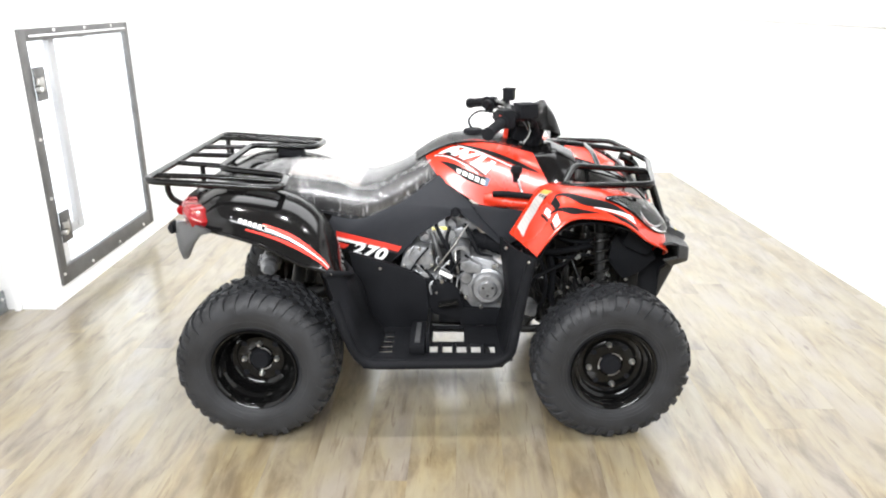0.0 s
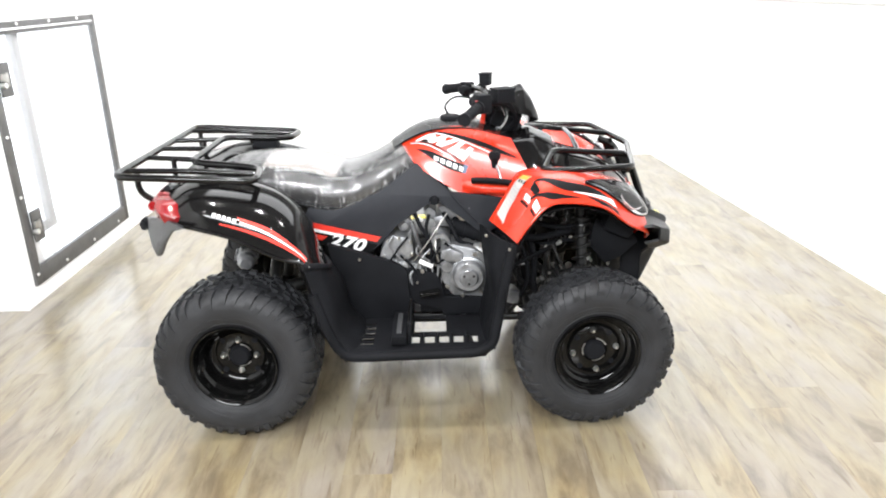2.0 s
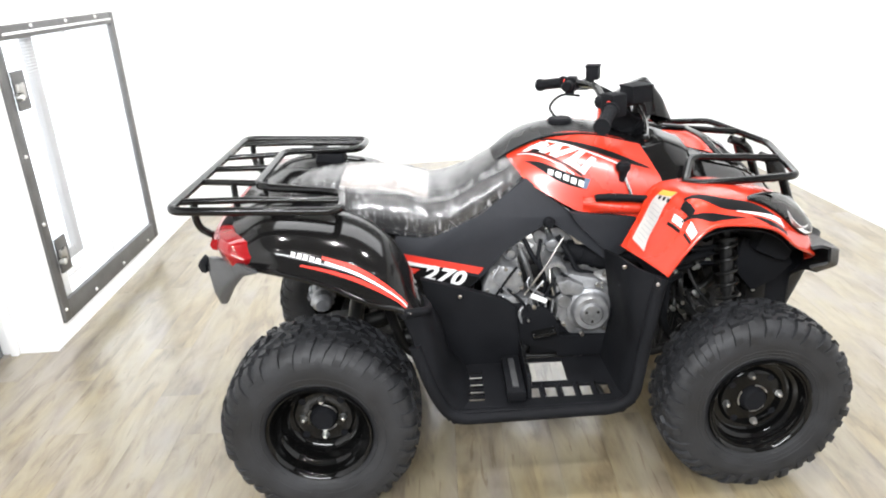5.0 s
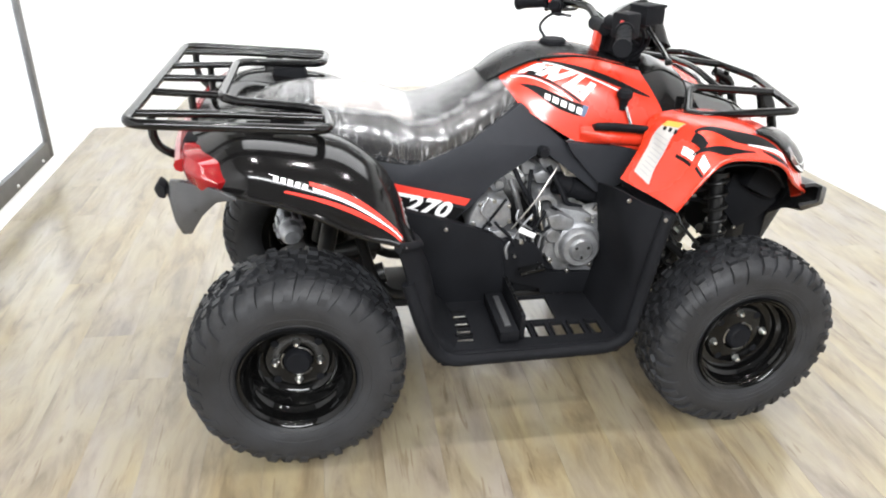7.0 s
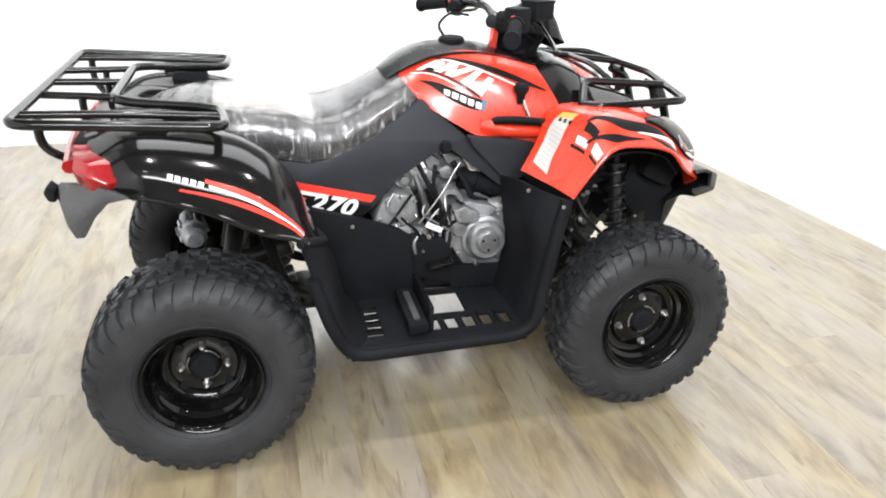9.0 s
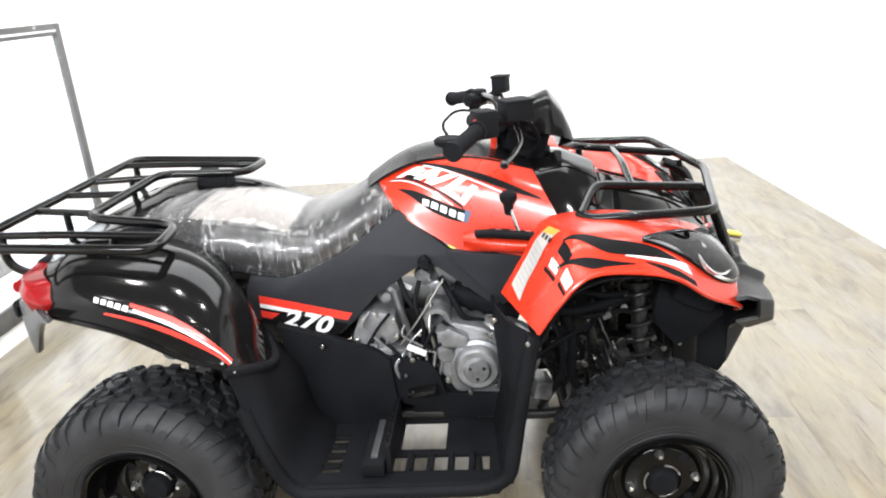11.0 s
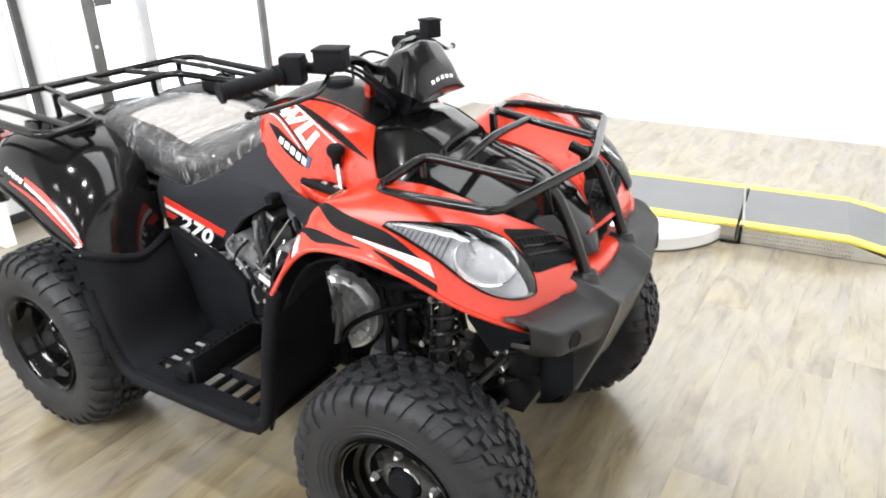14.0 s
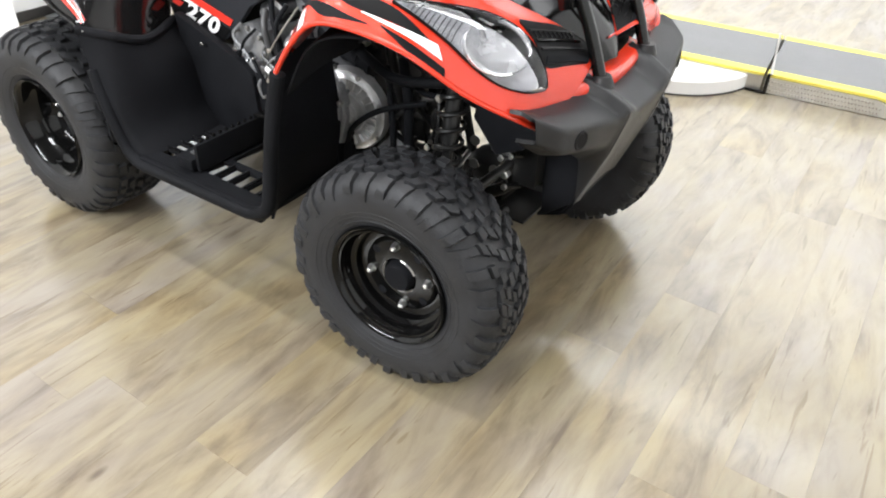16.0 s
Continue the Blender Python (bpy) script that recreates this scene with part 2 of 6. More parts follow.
def plank_material():
    """Pale vinyl plank: soft smudged blotches, grain, lilac and cream patches, short dark cracks and small knots, under a satin wear layer."""
    m = bpy.data.materials.new("vinyl_plank")
    m.use_nodes = True
    nt = m.node_tree
    n, link = nt.nodes, nt.links.new
    b = n["Principled BSDF"]
    b.inputs["Specular IOR Level"].default_value = 0.6
    b.inputs["Coat Weight"].default_value, b.inputs["Coat Roughness"].default_value = 1.0, 0.18
    tc, oi = n.new("ShaderNodeTexCoord"), n.new("ShaderNodeObjectInfo")
    mulr, sc = n.new("ShaderNodeMath"), n.new("ShaderNodeCombineXYZ")
    mulr.operation, mulr.inputs[1].default_value = "MULTIPLY", 37.0
    link(oi.outputs["Random"], mulr.inputs[0])
    for i in (0, 1, 2):
        link(mulr.outputs[0], sc.inputs[i])

    def noise(stretch, detail, rough=0.55, distort=0.0):
        v, t = n.new("ShaderNodeVectorMath"), n.new("ShaderNodeTexNoise")
        v.operation, v.inputs[1].default_value = "MULTIPLY_ADD", (*stretch, 1.0)
        link(tc.outputs["Object"], v.inputs[0]), link(sc.outputs[0], v.inputs[2]), link(v.outputs[0], t.inputs["Vector"])
        t.inputs["Scale"].default_value, t.inputs["Detail"].default_value = 1.0, detail
        t.inputs["Roughness"].default_value, t.inputs["Distortion"].default_value = rough, distort
        return t.outputs["Fac"]

    def spread(value, low, high, to_low, to_high):
        r = n.new("ShaderNodeMapRange")
        for k, v in (("From Min", low), ("From Max", high), ("To Min", to_low), ("To Max", to_high)):
            r.inputs[k].default_value = v
        link(value, r.inputs["Value"])
        return r.outputs[0]

    def times(colour, factor, tint):
        x = n.new("ShaderNodeMix")
        x.data_type, x.blend_type = "RGBA", "MULTIPLY"
        x.inputs["B"].default_value = (*tint, 1)
        link(factor, x.inputs["Factor"]), link(colour, x.inputs["A"])
        return x.outputs["Result"]

    def plus(a, factor, c):
        x = n.new("ShaderNodeMath")
        x.operation, x.inputs[1].default_value = "MULTIPLY_ADD", factor
        link(a, x.inputs[0]), link(c, x.inputs[2])
        return x.outputs[0]

    blot = noise((11.5, 2.9), 5, 0.60, 0.7)
    grain = noise((95.0, 9.0), 4)
    smudge = noise((34.0, 8.0), 4, 0.6, 0.7)
    value = plus(grain, 0.06, plus(smudge, 0.27, plus(oi.outputs["Random"], 0.02, blot)))
    ramp = n.new("ShaderNodeValToRGB")
    e = ramp.color_ramp.elements
    e[0].position, e[0].color = 0.47, (0.142, 0.108, 0.069, 1)
    e[1].position, e[1].color = 0.83, (0.287, 0.245, 0.162, 1)
    for at, colour in ((0.55, (0.179, 0.142, 0.092, 1)), (0.625, (0.218, 0.178, 0.117, 1)), (0.72, (0.255, 0.214, 0.140, 1))):
        ramp.color_ramp.elements.new(at).color = colour
    link(value, ramp.inputs["Fac"])
    patch = noise((5.2, 2.0), 3)
    colour = times(ramp.outputs["Color"], spread(patch, 0.50, 0.68, 0.0, 0.85), (0.90, 0.92, 1.16))
    colour = times(colour, spread(patch, 0.34, 0.48, 0.85, 0.0), (1.06, 1.00, 0.82))
    crack = noise((60.0, 5.0), 3, 0.5, 0.7)
    colour = times(colour, spread(crack, 0.63, 0.70, 0.0, 0.6), (0.56, 0.47, 0.38))
    knot_v, knot = n.new("ShaderNodeVectorMath"), n.new("ShaderNodeTexVoronoi")
    knot_v.operation, knot_v.inputs[1].default_value = "MULTIPLY_ADD", (5.0, 2.2, 1.0)
    knot.inputs["Scale"].default_value = 1.0
    link(tc.outputs["Object"], knot_v.inputs[0]), link(sc.outputs[0], knot_v.inputs[2]), link(knot_v.outputs[0], knot.inputs["Vector"])
    colour = times(colour, spread(knot.outputs["Distance"], 0.025, 0.06, 0.75, 0.0), (0.36, 0.29, 0.24))
    link(colour, b.inputs["Base Color"])
    link(spread(grain, 0.0, 1.0, 0.24, 0.42), b.inputs["Roughness"])
    bp = n.new("ShaderNodeBump")
    bp.inputs["Strength"].default_value, bp.inputs["Distance"].default_value = 0.12, 0.001
    link(grain, bp.inputs["Height"]), link(bp.outputs[0], b.inputs["Normal"])
    return m


M_PLANK = plank_material()


# ---- modelling helpers ----
def finish(bm, material, smooth=40):
    me = bpy.data.meshes.new("mesh")
    bmesh.ops.recalc_face_normals(bm, faces=bm.faces)
    bm.to_mesh(me)
    bm.free()
    me.materials.append(material)
    if smooth:
        for p in me.polygons:
            p.use_smooth = True
        me.set_sharp_from_angle(angle=radians(smooth))
    return me


def part(name, bm, material, parent=None, label="", smooth=40):
    ob = new(name, finish(bm, material, smooth))
    ob.data.name = name
    if parent is not None:
        ob.parent = parent
    return tagged(ob, label) if label else ob


def thing(name, label, category, group="", kind=""):
    return tagged(new(name), label, category, group, kind)


def structure(name, bm, material, label, category, smooth=0):
    return tagged(part(name, bm, material, smooth=smooth), label, category, kind="structure")


def spline(points, count):
    """count points along a Catmull-Rom curve through the first axis of an array."""
    p = np.asarray(points, float)
    p = np.concatenate([[2 * p[0] - p[1]], p, [2 * p[-1] - p[-2]]])
    out = []
    for s in np.linspace(0, len(p) - 3, count):
        i = min(int(s), len(p) - 4)
        t = s - i
        a, b, c, d = p[i : i + 4]
        out.append(0.5 * (2 * b + (c - a) * t + (2 * a - 5 * b + 4 * c - d) * t * t + (3 * b - a - 3 * c + d) * t**3))
    return np.array(out)


class Skin:
    """A smooth surface through rows of control points; side mirrors it to the other flank."""

    def __init__(self, rows, nu, nv, side=1):
        g = spline(rows, nu)
        g = np.swapaxes(spline(np.swapaxes(g, 0, 1), nv), 0, 1)
        g[:, :, 1] *= side
        self.g, self.side = g, side
        du, dv = np.gradient(g, axis=0), np.gradient(g, axis=1)
        n = np.cross(du, dv)
        n /= np.linalg.norm(n, axis=2, keepdims=True) + 1e-9
        self.n = n
        self.flip = 1.0

    def outward(self, way):
        """Turns the normals to the side on which way lies (y is mirrored with the side)."""
        w = np.array(way) * (1, self.side, 1)
        if (self.n.mean(axis=(0, 1)) @ w) < 0:
            self.n = -self.n
        return self

    def at(self, u, v, lift=0.0):
        g = self.g
        a, b = np.clip(u, 0, 1) * (g.shape[0] - 1), np.clip(v, 0, 1) * (g.shape[1] - 1)
        i, j = min(int(a), g.shape[0] - 2), min(int(b), g.shape[1] - 2)
        s, t = a - i, b - j
        mix = lambda k: (1 - s) * ((1 - t) * k[i, j] + t * k[i, j + 1]) + s * ((1 - t) * k[i + 1, j] + t * k[i + 1, j + 1])
        return mix(g) + lift * mix(self.n)


def sheet(outer, inner):
    """A closed bmesh between two grids of points."""
    bm = bmesh.new()
    nu, nv = outer.shape[:2]
    a = [[bm.verts.new(outer[i, j]) for j in range(nv)] for i in range(nu)]
    b = [[bm.verts.new(inner[i, j]) for j in range(nv)] for i in range(nu)]
    for i in range(nu - 1):
        for j in range(nv - 1):
            bm.faces.new((a[i][j], a[i + 1][j], a[i + 1][j + 1], a[i][j + 1]))
            bm.faces.new((b[i][j], b[i][j + 1], b[i + 1][j + 1], b[i + 1][j]))
    ring = [(i, 0) for i in range(nu)] + [(nu - 1, j) for j in range(1, nv)] + [(i, nv - 1) for i in range(nu - 2, -1, -1)] + [(0, j) for j in range(nv - 2, 0, -1)]
    for (i, j), (k, m) in zip(ring, ring[1:] + ring[:1]):
        bm.faces.new((a[i][j], b[i][j], b[k][m], a[k][m]))
    return bm


def panel(name, skin, material, parent, thick=0.005, label=""):
    return part(name, sheet(skin.g, skin.g - thick * skin.n), material, parent, label)


def decal(name, skin, low, high, material, parent, lift=0.0012, count=14, label="", across=3, body=0.0008):
    """A thin print on a skin, between two curves of (u, v)."""
    lo, hi = spline([(*p, 0) for p in low], count), spline([(*p, 0) for p in high], count)
    top = np.array([[skin.at(*(a + (b - a) * k / (across - 1))[:2], lift) for k in range(across)] for a, b in zip(lo, hi)])
    bottom = np.array([[skin.at(*(a + (b - a) * k / (across - 1))[:2], lift - body) for k in range(across)] for a, b in zip(lo, hi)])
    return part(name, sheet(top, bottom), material, parent, label)


def rounded(points, radius, steps=5, closed=False):
    """A polyline with its corners rounded off."""
    p = [Vector(q) for q in points]
    out = [] if closed else [p[0]]
    span = range(len(p)) if closed else range(1, len(p) - 1)
    for i in span:
        a, b, c = p[i - 1], p[i], p[(i + 1) % len(p)]
        r = min(radius, (a - b).length * 0.48, (c - b).length * 0.48)
        s, e = b + (a - b).normalized() * r, b + (c - b).normalized() * r
        for k in range(steps + 1):
            t = k / steps
            out.append(s.lerp(b, t).lerp(b.lerp(e, t), t))
    if not closed:
        out.append(p[-1])
    return out


def tube_bm(points, r, sides=10, closed=False, bm=None, taper=None):
    bm = bm or bmesh.new()
    pts = [Vector(q) for q in points]
    n = len(pts)
    rings, ref = [], None
    for i, p in enumerate(pts):
        a, b = (pts[i - 1], pts[(i + 1) % n]) if closed else (pts[max(i - 1, 0)], pts[min(i + 1, n - 1)])
        d = (b - a).normalized()
        if ref is None:
            ref = d.orthogonal().normalized()
        ref = (ref - d * ref.dot(d)).normalized()
        side = d.cross(ref)
        rr = r if taper is None else r + (taper - r) * i / (n - 1)
        rings.append([bm.verts.new(p + rr * (math.cos(t) * ref + math.sin(t) * side)) for t in (2 * math.pi * k / sides for k in range(sides))])
    for i in range(n if closed else n - 1):
        a, b = rings[i], rings[(i + 1) % n]
        for k in range(sides):
            bm.faces.new((a[k], a[(k + 1) % sides], b[(k + 1) % sides], b[k]))
    if not closed:
        bm.faces.new(rings[0]), bm.faces.new(rings[-1])
    return bm


def tube(name, points, r, material, parent, radius=0.03, closed=False, label="", sides=10):
    return part(name, tube_bm(rounded(points, radius, closed=closed), r, sides, closed), material, parent, label, smooth=50)


def prism_bm(outline, across, bevel=0.004, frame_m=None, bm=None):
    """An outline in x and z, given depth from y0 to y1 and bevelled edges; frame_m moves it."""
    own = bmesh.new()
    y0, y1 = across
    a = [own.verts.new((x, y0, z)) for x, z in outline]
    b = [own.verts.new((x, y1, z)) for x, z in outline]
    own.faces.new(a), own.faces.new(b[::-1])
    for i in range(len(a)):
        j = (i + 1) % len(a)
        own.faces.new((a[i], b[i], b[j], a[j]))
    bmesh.ops.recalc_face_normals(own, faces=own.faces)
    if bevel:
        bmesh.ops.bevel(own, geom=list(own.edges), offset=bevel, segments=2, profile=0.6, affect="EDGES", clamp_overlap=True)
    if frame_m is not None:
        bmesh.ops.transform(own, matrix=frame_m, verts=own.verts)
    if bm is None:
        return own
    me = bpy.data.meshes.new("tmp")
    own.to_mesh(me), own.free()
    bm.from_mesh(me)
    bpy.data.meshes.remove(me)
    return bm


def box_bm(size, m=None, bevel=0.003, bm=None):
    x, y, z = (s / 2 for s in size)
    return prism_bm([(-x, -z), (x, -z), (x, z), (-x, z)], (-y, y), bevel, m if m is not None else Matrix(), bm)


def block(name, lo, hi, material, parent=None, bevel=0.003, label="", smooth=30):
    c, s = [(a + b) / 2 for a, b in zip(lo, hi)], [b - a for a, b in zip(lo, hi)]
    return part(name, box_bm(s, pose(*c), bevel), material, parent, label, smooth)


def lathe_bm(profile, steps=40, m=None, bm=None):
    """A profile of (radius, along) turned round the y axis."""
    bm = bm or bmesh.new()
    rings = []
    for r, y in profile:
        if r < 1e-5:
            rings.append([bm.verts.new((0, y, 0))])
        else:
            rings.append([bm.verts.new((r * math.cos(t), y, r * math.sin(t))) for t in (2 * math.pi * k / steps for k in range(steps))])
    for a, b in zip(rings, rings[1:]):
        for k in range(steps):
            j = (k + 1) % steps
            if len(a) == 1 and len(b) > 1:
                bm.faces.new((a[0], b[k], b[j]))
            elif len(b) == 1 and len(a) > 1:
                bm.faces.new((a[k], b[0], a[j]))
            elif len(a) > 1:
                bm.faces.new((a[k], b[k], b[j], a[j]))
    if m is not None:
        bmesh.ops.transform(bm, matrix=m, verts=bm.verts)
    return bm


def turned(name, profile, place, material, parent, turn=(0, 0, 0), steps=24, label="", smooth=35):
    return part(name, lathe_bm(profile, steps, pose(*place, *turn)), material, parent, label, smooth)


def disc_profile(r, y0, y1, bevel=0.002):
    return [(0, y0), (r - bevel, y0), (r, y0 + bevel), (r, y1 - bevel), (r - bevel, y1), (0, y1)]


def lettering(name, text, size, m, material, parent, slant=0.0, label="", bold=0.0012, gap=1.0):
    curve = bpy.data.curves.new(name, "FONT")
    curve.body, curve.size, curve.shear, curve.extrude, curve.align_x = text, size, slant, 0.0006, "LEFT"
    curve.offset, curve.space_character = bold, gap
    tmp = new("lettering_tmp", curve)
    bpy.context.view_layer.update()
    me = bpy.data.meshes.new_from_object(tmp.evaluated_get(bpy.context.evaluated_depsgraph_get()))
    bpy.data.objects.remove(tmp), bpy.data.curves.remove(curve)
    me.transform(m)
    me.materials.clear()
    me.materials.append(material)
    ob = new(name, me)
    ob.parent = parent
    return tagged(ob, label) if label else ob


# ---- the room ----
# corners of the room in plan
CORNER_A, CORNER_B, CORNER_C, CORNER_D, CORNER_E = (-1.857, 0.57), (-1.86, 2.51), (-1.42, 3.36), (1.88, 3.52), (2.56, -4.2)
BOX_CORNER = (-1.49, 2.53)
ENTRY_X = -2.22


def wall_bm(p, q, z0, z1, thick, hole=None):
    """A wall between two plan points with its room face on the line; hole: (start, end, bottom, top) along the wall."""
    p, q = Vector((*p, 0)), Vector((*q, 0))
    d = (q - p).normalized()
    out = Vector((-d.y, d.x, 0)) * thick
    length = (q - p).length
    bm = bmesh.new()
    pieces = [(0, length, z0, z1)] if hole is None else [(0, hole[0], z0, z1), (hole[1], length, z0, z1), (hole[0], hole[1], z0, hole[2]), (hole[0], hole[1], hole[3], z1)]
    for a, b, lo, hi in pieces:
        ring = [p + d * a, p + d * b, p + d * b + out, p + d * a + out]
        low, top = [bm.verts.new(v + Vector((0, 0, lo))) for v in ring], [bm.verts.new(v + Vector((0, 0, hi))) for v in ring]
        bm.faces.new(low), bm.faces.new(top)
        for i in range(4):
            bm.faces.new((low[i], low[(i + 1) % 4], top[(i + 1) % 4], top[i]))
    return bm


floor_bm = bmesh.new()
box_bm((7.4, 9.6, 0.08), pose(0.0, -0.4, -0.048), 0, floor_bm)
floor = structure("floor", floor_bm, M_DARKTRIM, "pale oak-look vinyl plank floor with olive-brown streaks", "floor")

WALLS = [
    ("wall_side", CORNER_A, CORNER_B, "white painted wall with a framed opening low down", (0.100, 1.186, 0.11, 1.267)),
    ("wall_box_front", CORNER_B, BOX_CORNER, "plain white painted front of the boxed-in corner", None),
    ("wall_box_side", BOX_CORNER, CORNER_C, "plain white painted side of the boxed-in corner", None),
    ("wall_back", CORNER_C, CORNER_D, "plain white painted back wall", None),
    ("wall_far_side", CORNER_D, CORNER_E, "plain white painted long wall", None),
    ("wall_return", (ENTRY_X, 0.565), CORNER_A, "white painted return of the wall", None),
    ("wall_entry", (ENTRY_X, -4.2), (ENTRY_X, 0.51), "off-white wall with a black rubber base", None),
    ("wall_behind", CORNER_E, (ENTRY_X, -4.2), "unseen wall behind the camera, mid-grey to cut reflections", None),
]
for wname, p, q, words, hole in WALLS:
    structure(wname, wall_bm(p, q, -0.004, CEILING_Z, 0.10, hole), M_GREYWALL if wname == "wall_behind" else M_WALL, words, "wall")
structure("ceiling", box_bm((7.4, 9.6, 0.1), pose(0, -0.4, CEILING_Z + 0.05), 0), M_CEIL, "unseen ceiling, dark grey to keep reflections low", "ceiling")
structure("trim_1", box_bm((0.030, 0.035, 2.0), pose(ENTRY_X + 0.017, 0.542, 1.002), 0.004), M_FRAME, "dark steel corner strip at the wall's return", "trim")
structure("baseboard_1", box_bm((0.014, 4.6, 0.045), pose(ENTRY_X + 0.009, -1.79, 0.024), 0.003), M_DARKTRIM, "thin black rubber base along the wall", "baseboard")

structure("trim_3", box_bm((0.030, 0.022, 2.0), pose(ENTRY_X + 0.195, 0.553, 1.001), 0.004), M_WALL, "white painted jamb strip at the wall's return", "trim")
bracket = thing("floor_bracket", "grey galvanised steel floor bracket beside the wall's return", "bracket")
part("plate", box_bm((0.012, 0.15, 0.105), pose(ENTRY_X + 0.138, 0.475, 0.054), 0.004), M_GALV, bracket, "upright galvanised plate")
part("foot", box_bm((0.11, 0.17, 0.008), pose(ENTRY_X + 0.085, 0.475, 0.0055), 0.002), M_GALV, bracket)
part("roller", lathe_bm(disc_profile(0.036, -0.02, 0.02, 0.006), 24, pose(ENTRY_X + 0.085, 0.475, 0.060, 0, 0, 90)), M_GALV, bracket, "round steel roller")
for by in (0.43, 0.52):
    part("bolt", lathe_bm(disc_profile(0.008, -0.006, 0.006, 0.002), 8, pose(ENTRY_X + 0.146, by, 0.070, 0, 0, 90)), M_BOLT, bracket)

# ledge on the long wall
side_way = Vector((CORNER_E[0] - CORNER_D[0], CORNER_E[1] - CORNER_D[1], 0)).normalized()
ledge_m = Matrix.Translation(Vector((*CORNER_D, 1.285)) + side_way * 2.4) @ Matrix.Rotation(math.atan2(side_way.y, side_way.x), 4, "Z")
structure("trim_2", box_bm((4.2, 0.03, 0.022), ledge_m @ pose(0, -0.016, 0), 0.003), M_WALL, "slim white ledge along the long wall", "trim")

# framed opening with a wire mesh screen in the side wall
wall_way = Vector((CORNER_B[0] - CORNER_A[0], CORNER_B[1] - CORNER_A[1], 0)).normalized()
# x along the wall, y into the wall, z up
OPEN_M = Matrix.Translation((*CORNER_A, 0)) @ Matrix.Rotation(math.atan2(wall_way.y, wall_way.x), 4, "Z")
screen = thing("mesh_screen", "dark steel frame with white wire mesh and two hinges", "screen", kind="")
X0, X1, Z0, Z1 = 0.088, 1.195, 0.085, 1.287
for nm, lo, hi in (("frame_bar", (X0, -0.014, Z0), (X0 + 0.055, 0.012, Z1)), ("frame_bar", (X1 - 0.045, -0.014, Z0), (X1, 0.012, Z1)),
                   ("frame_bar", (X0 + 0.055, -0.014, Z0), (X1 - 0.045, 0.012, Z0 + 0.085)), ("frame_bar", (X0 + 0.055, -0.014, Z1 - 0.055), (X1 - 0.045, 0.012, Z1))):
    c, s = [(a + b) / 2 for a, b in zip(lo, hi)], [b - a - 0.001 for a, b in zip(lo, hi)]
    part(nm, box_bm(s, OPEN_M @ pose(*c), 0.003), M_FRAME, screen, smooth=30)
part("lip_strip", box_bm((0.99, 0.006, 0.010), OPEN_M @ pose(0.65, -0.0175, Z1 - 0.032), 0.002), M_CHROME, screen, "bright steel strip")
for hz in (1.045, 0.365):
    hinge = part("hinge", box_bm((0.085, 0.010, 0.15), OPEN_M @ pose(X0 + 0.095, -0.020, hz), 0.003), M_FRAME, screen, "dark hinge plate with a bright latch", smooth=30)
    part("latch", box_bm((0.050, 0.014, 0.032), OPEN_M @ pose(X0 + 0.078, -0.030, hz + 0.008) @ pose(0, 0, 0, 0, 12, 0), 0.004), M_STEEL, hinge)
    part("latch", lathe_bm(disc_profile(0.013, -0.012, 0.012), 16, OPEN_M @ pose(X0 + 0.060, -0.032, hz - 0.022)), M_BOLT, hinge)
    part("latch", box_bm((0.016, 0.010, 0.060), OPEN_M @ pose(X0 + 0.098, -0.030, hz), 0.003), M_STEEL, hinge)
rivets = [(X0 + 0.02, z) for z in (0.14, 0.52, 0.80, 1.32)] + [(X0 + 0.30, Z0 + 0.025), (X0 + 0.62, Z0 + 0.025), (X0 + 0.95, Z0 + 0.025)] + [(x, Z1 - 0.012) for x in (0.38, 0.68, 0.98)]
for rx, rz in rivets:
    part("rivet", lathe_bm([(0, -0.007), (0.005, -0.006), (0.008, -0.002), (0.008, 0.002), (0, 0.002)], 10, OPEN_M @ pose(rx, -0.0155, rz)), M_BOLT, screen)
# wire mesh: staggered hexagon-like cells of flat wire
mesh_bm = bmesh.new()
pitch, rise, half = 0.0145, 0.0125, 0.0011


def wire(a, b):
    d = Vector((b[0] - a[0], 0, b[1] - a[1])).normalized()
    s = Vector((-d.z, 0, d.x)) * half
    p, q = Vector((a[0], 0.004, a[1])), Vector((b[0], 0.004, b[1]))
    vs = [mesh_bm.verts.new(OPEN_M @ v) for v in (p - s, q - s, q + s, p + s)]
    mesh_bm.faces.new(vs)


for r in range(int((Z1 - Z0 - 0.10) / rise)):
    z = Z0 + 0.055 + r * rise
    for c in range(int((X1 - X0 - 0.06) / pitch)):
        x = X0 + 0.035 + c * pitch + (pitch / 2 if r % 2 else 0)
        wire((x, z), (x, z + rise * 0.55))
        wire((x, z + rise * 0.55), (x + pitch / 2, z + rise))
        wire((x, z + rise * 0.55), (x - pitch / 2, z + rise))
me_mesh = bpy.data.meshes.new("wire_mesh")
mesh_bm.to_mesh(me_mesh), mesh_bm.free()
me_mesh.materials.append(M_MESH)
wire_ob = new("wire_mesh", me_mesh)
wire_ob.parent = screen
tagged(wire_ob, "white wire mesh", kind="stuff")

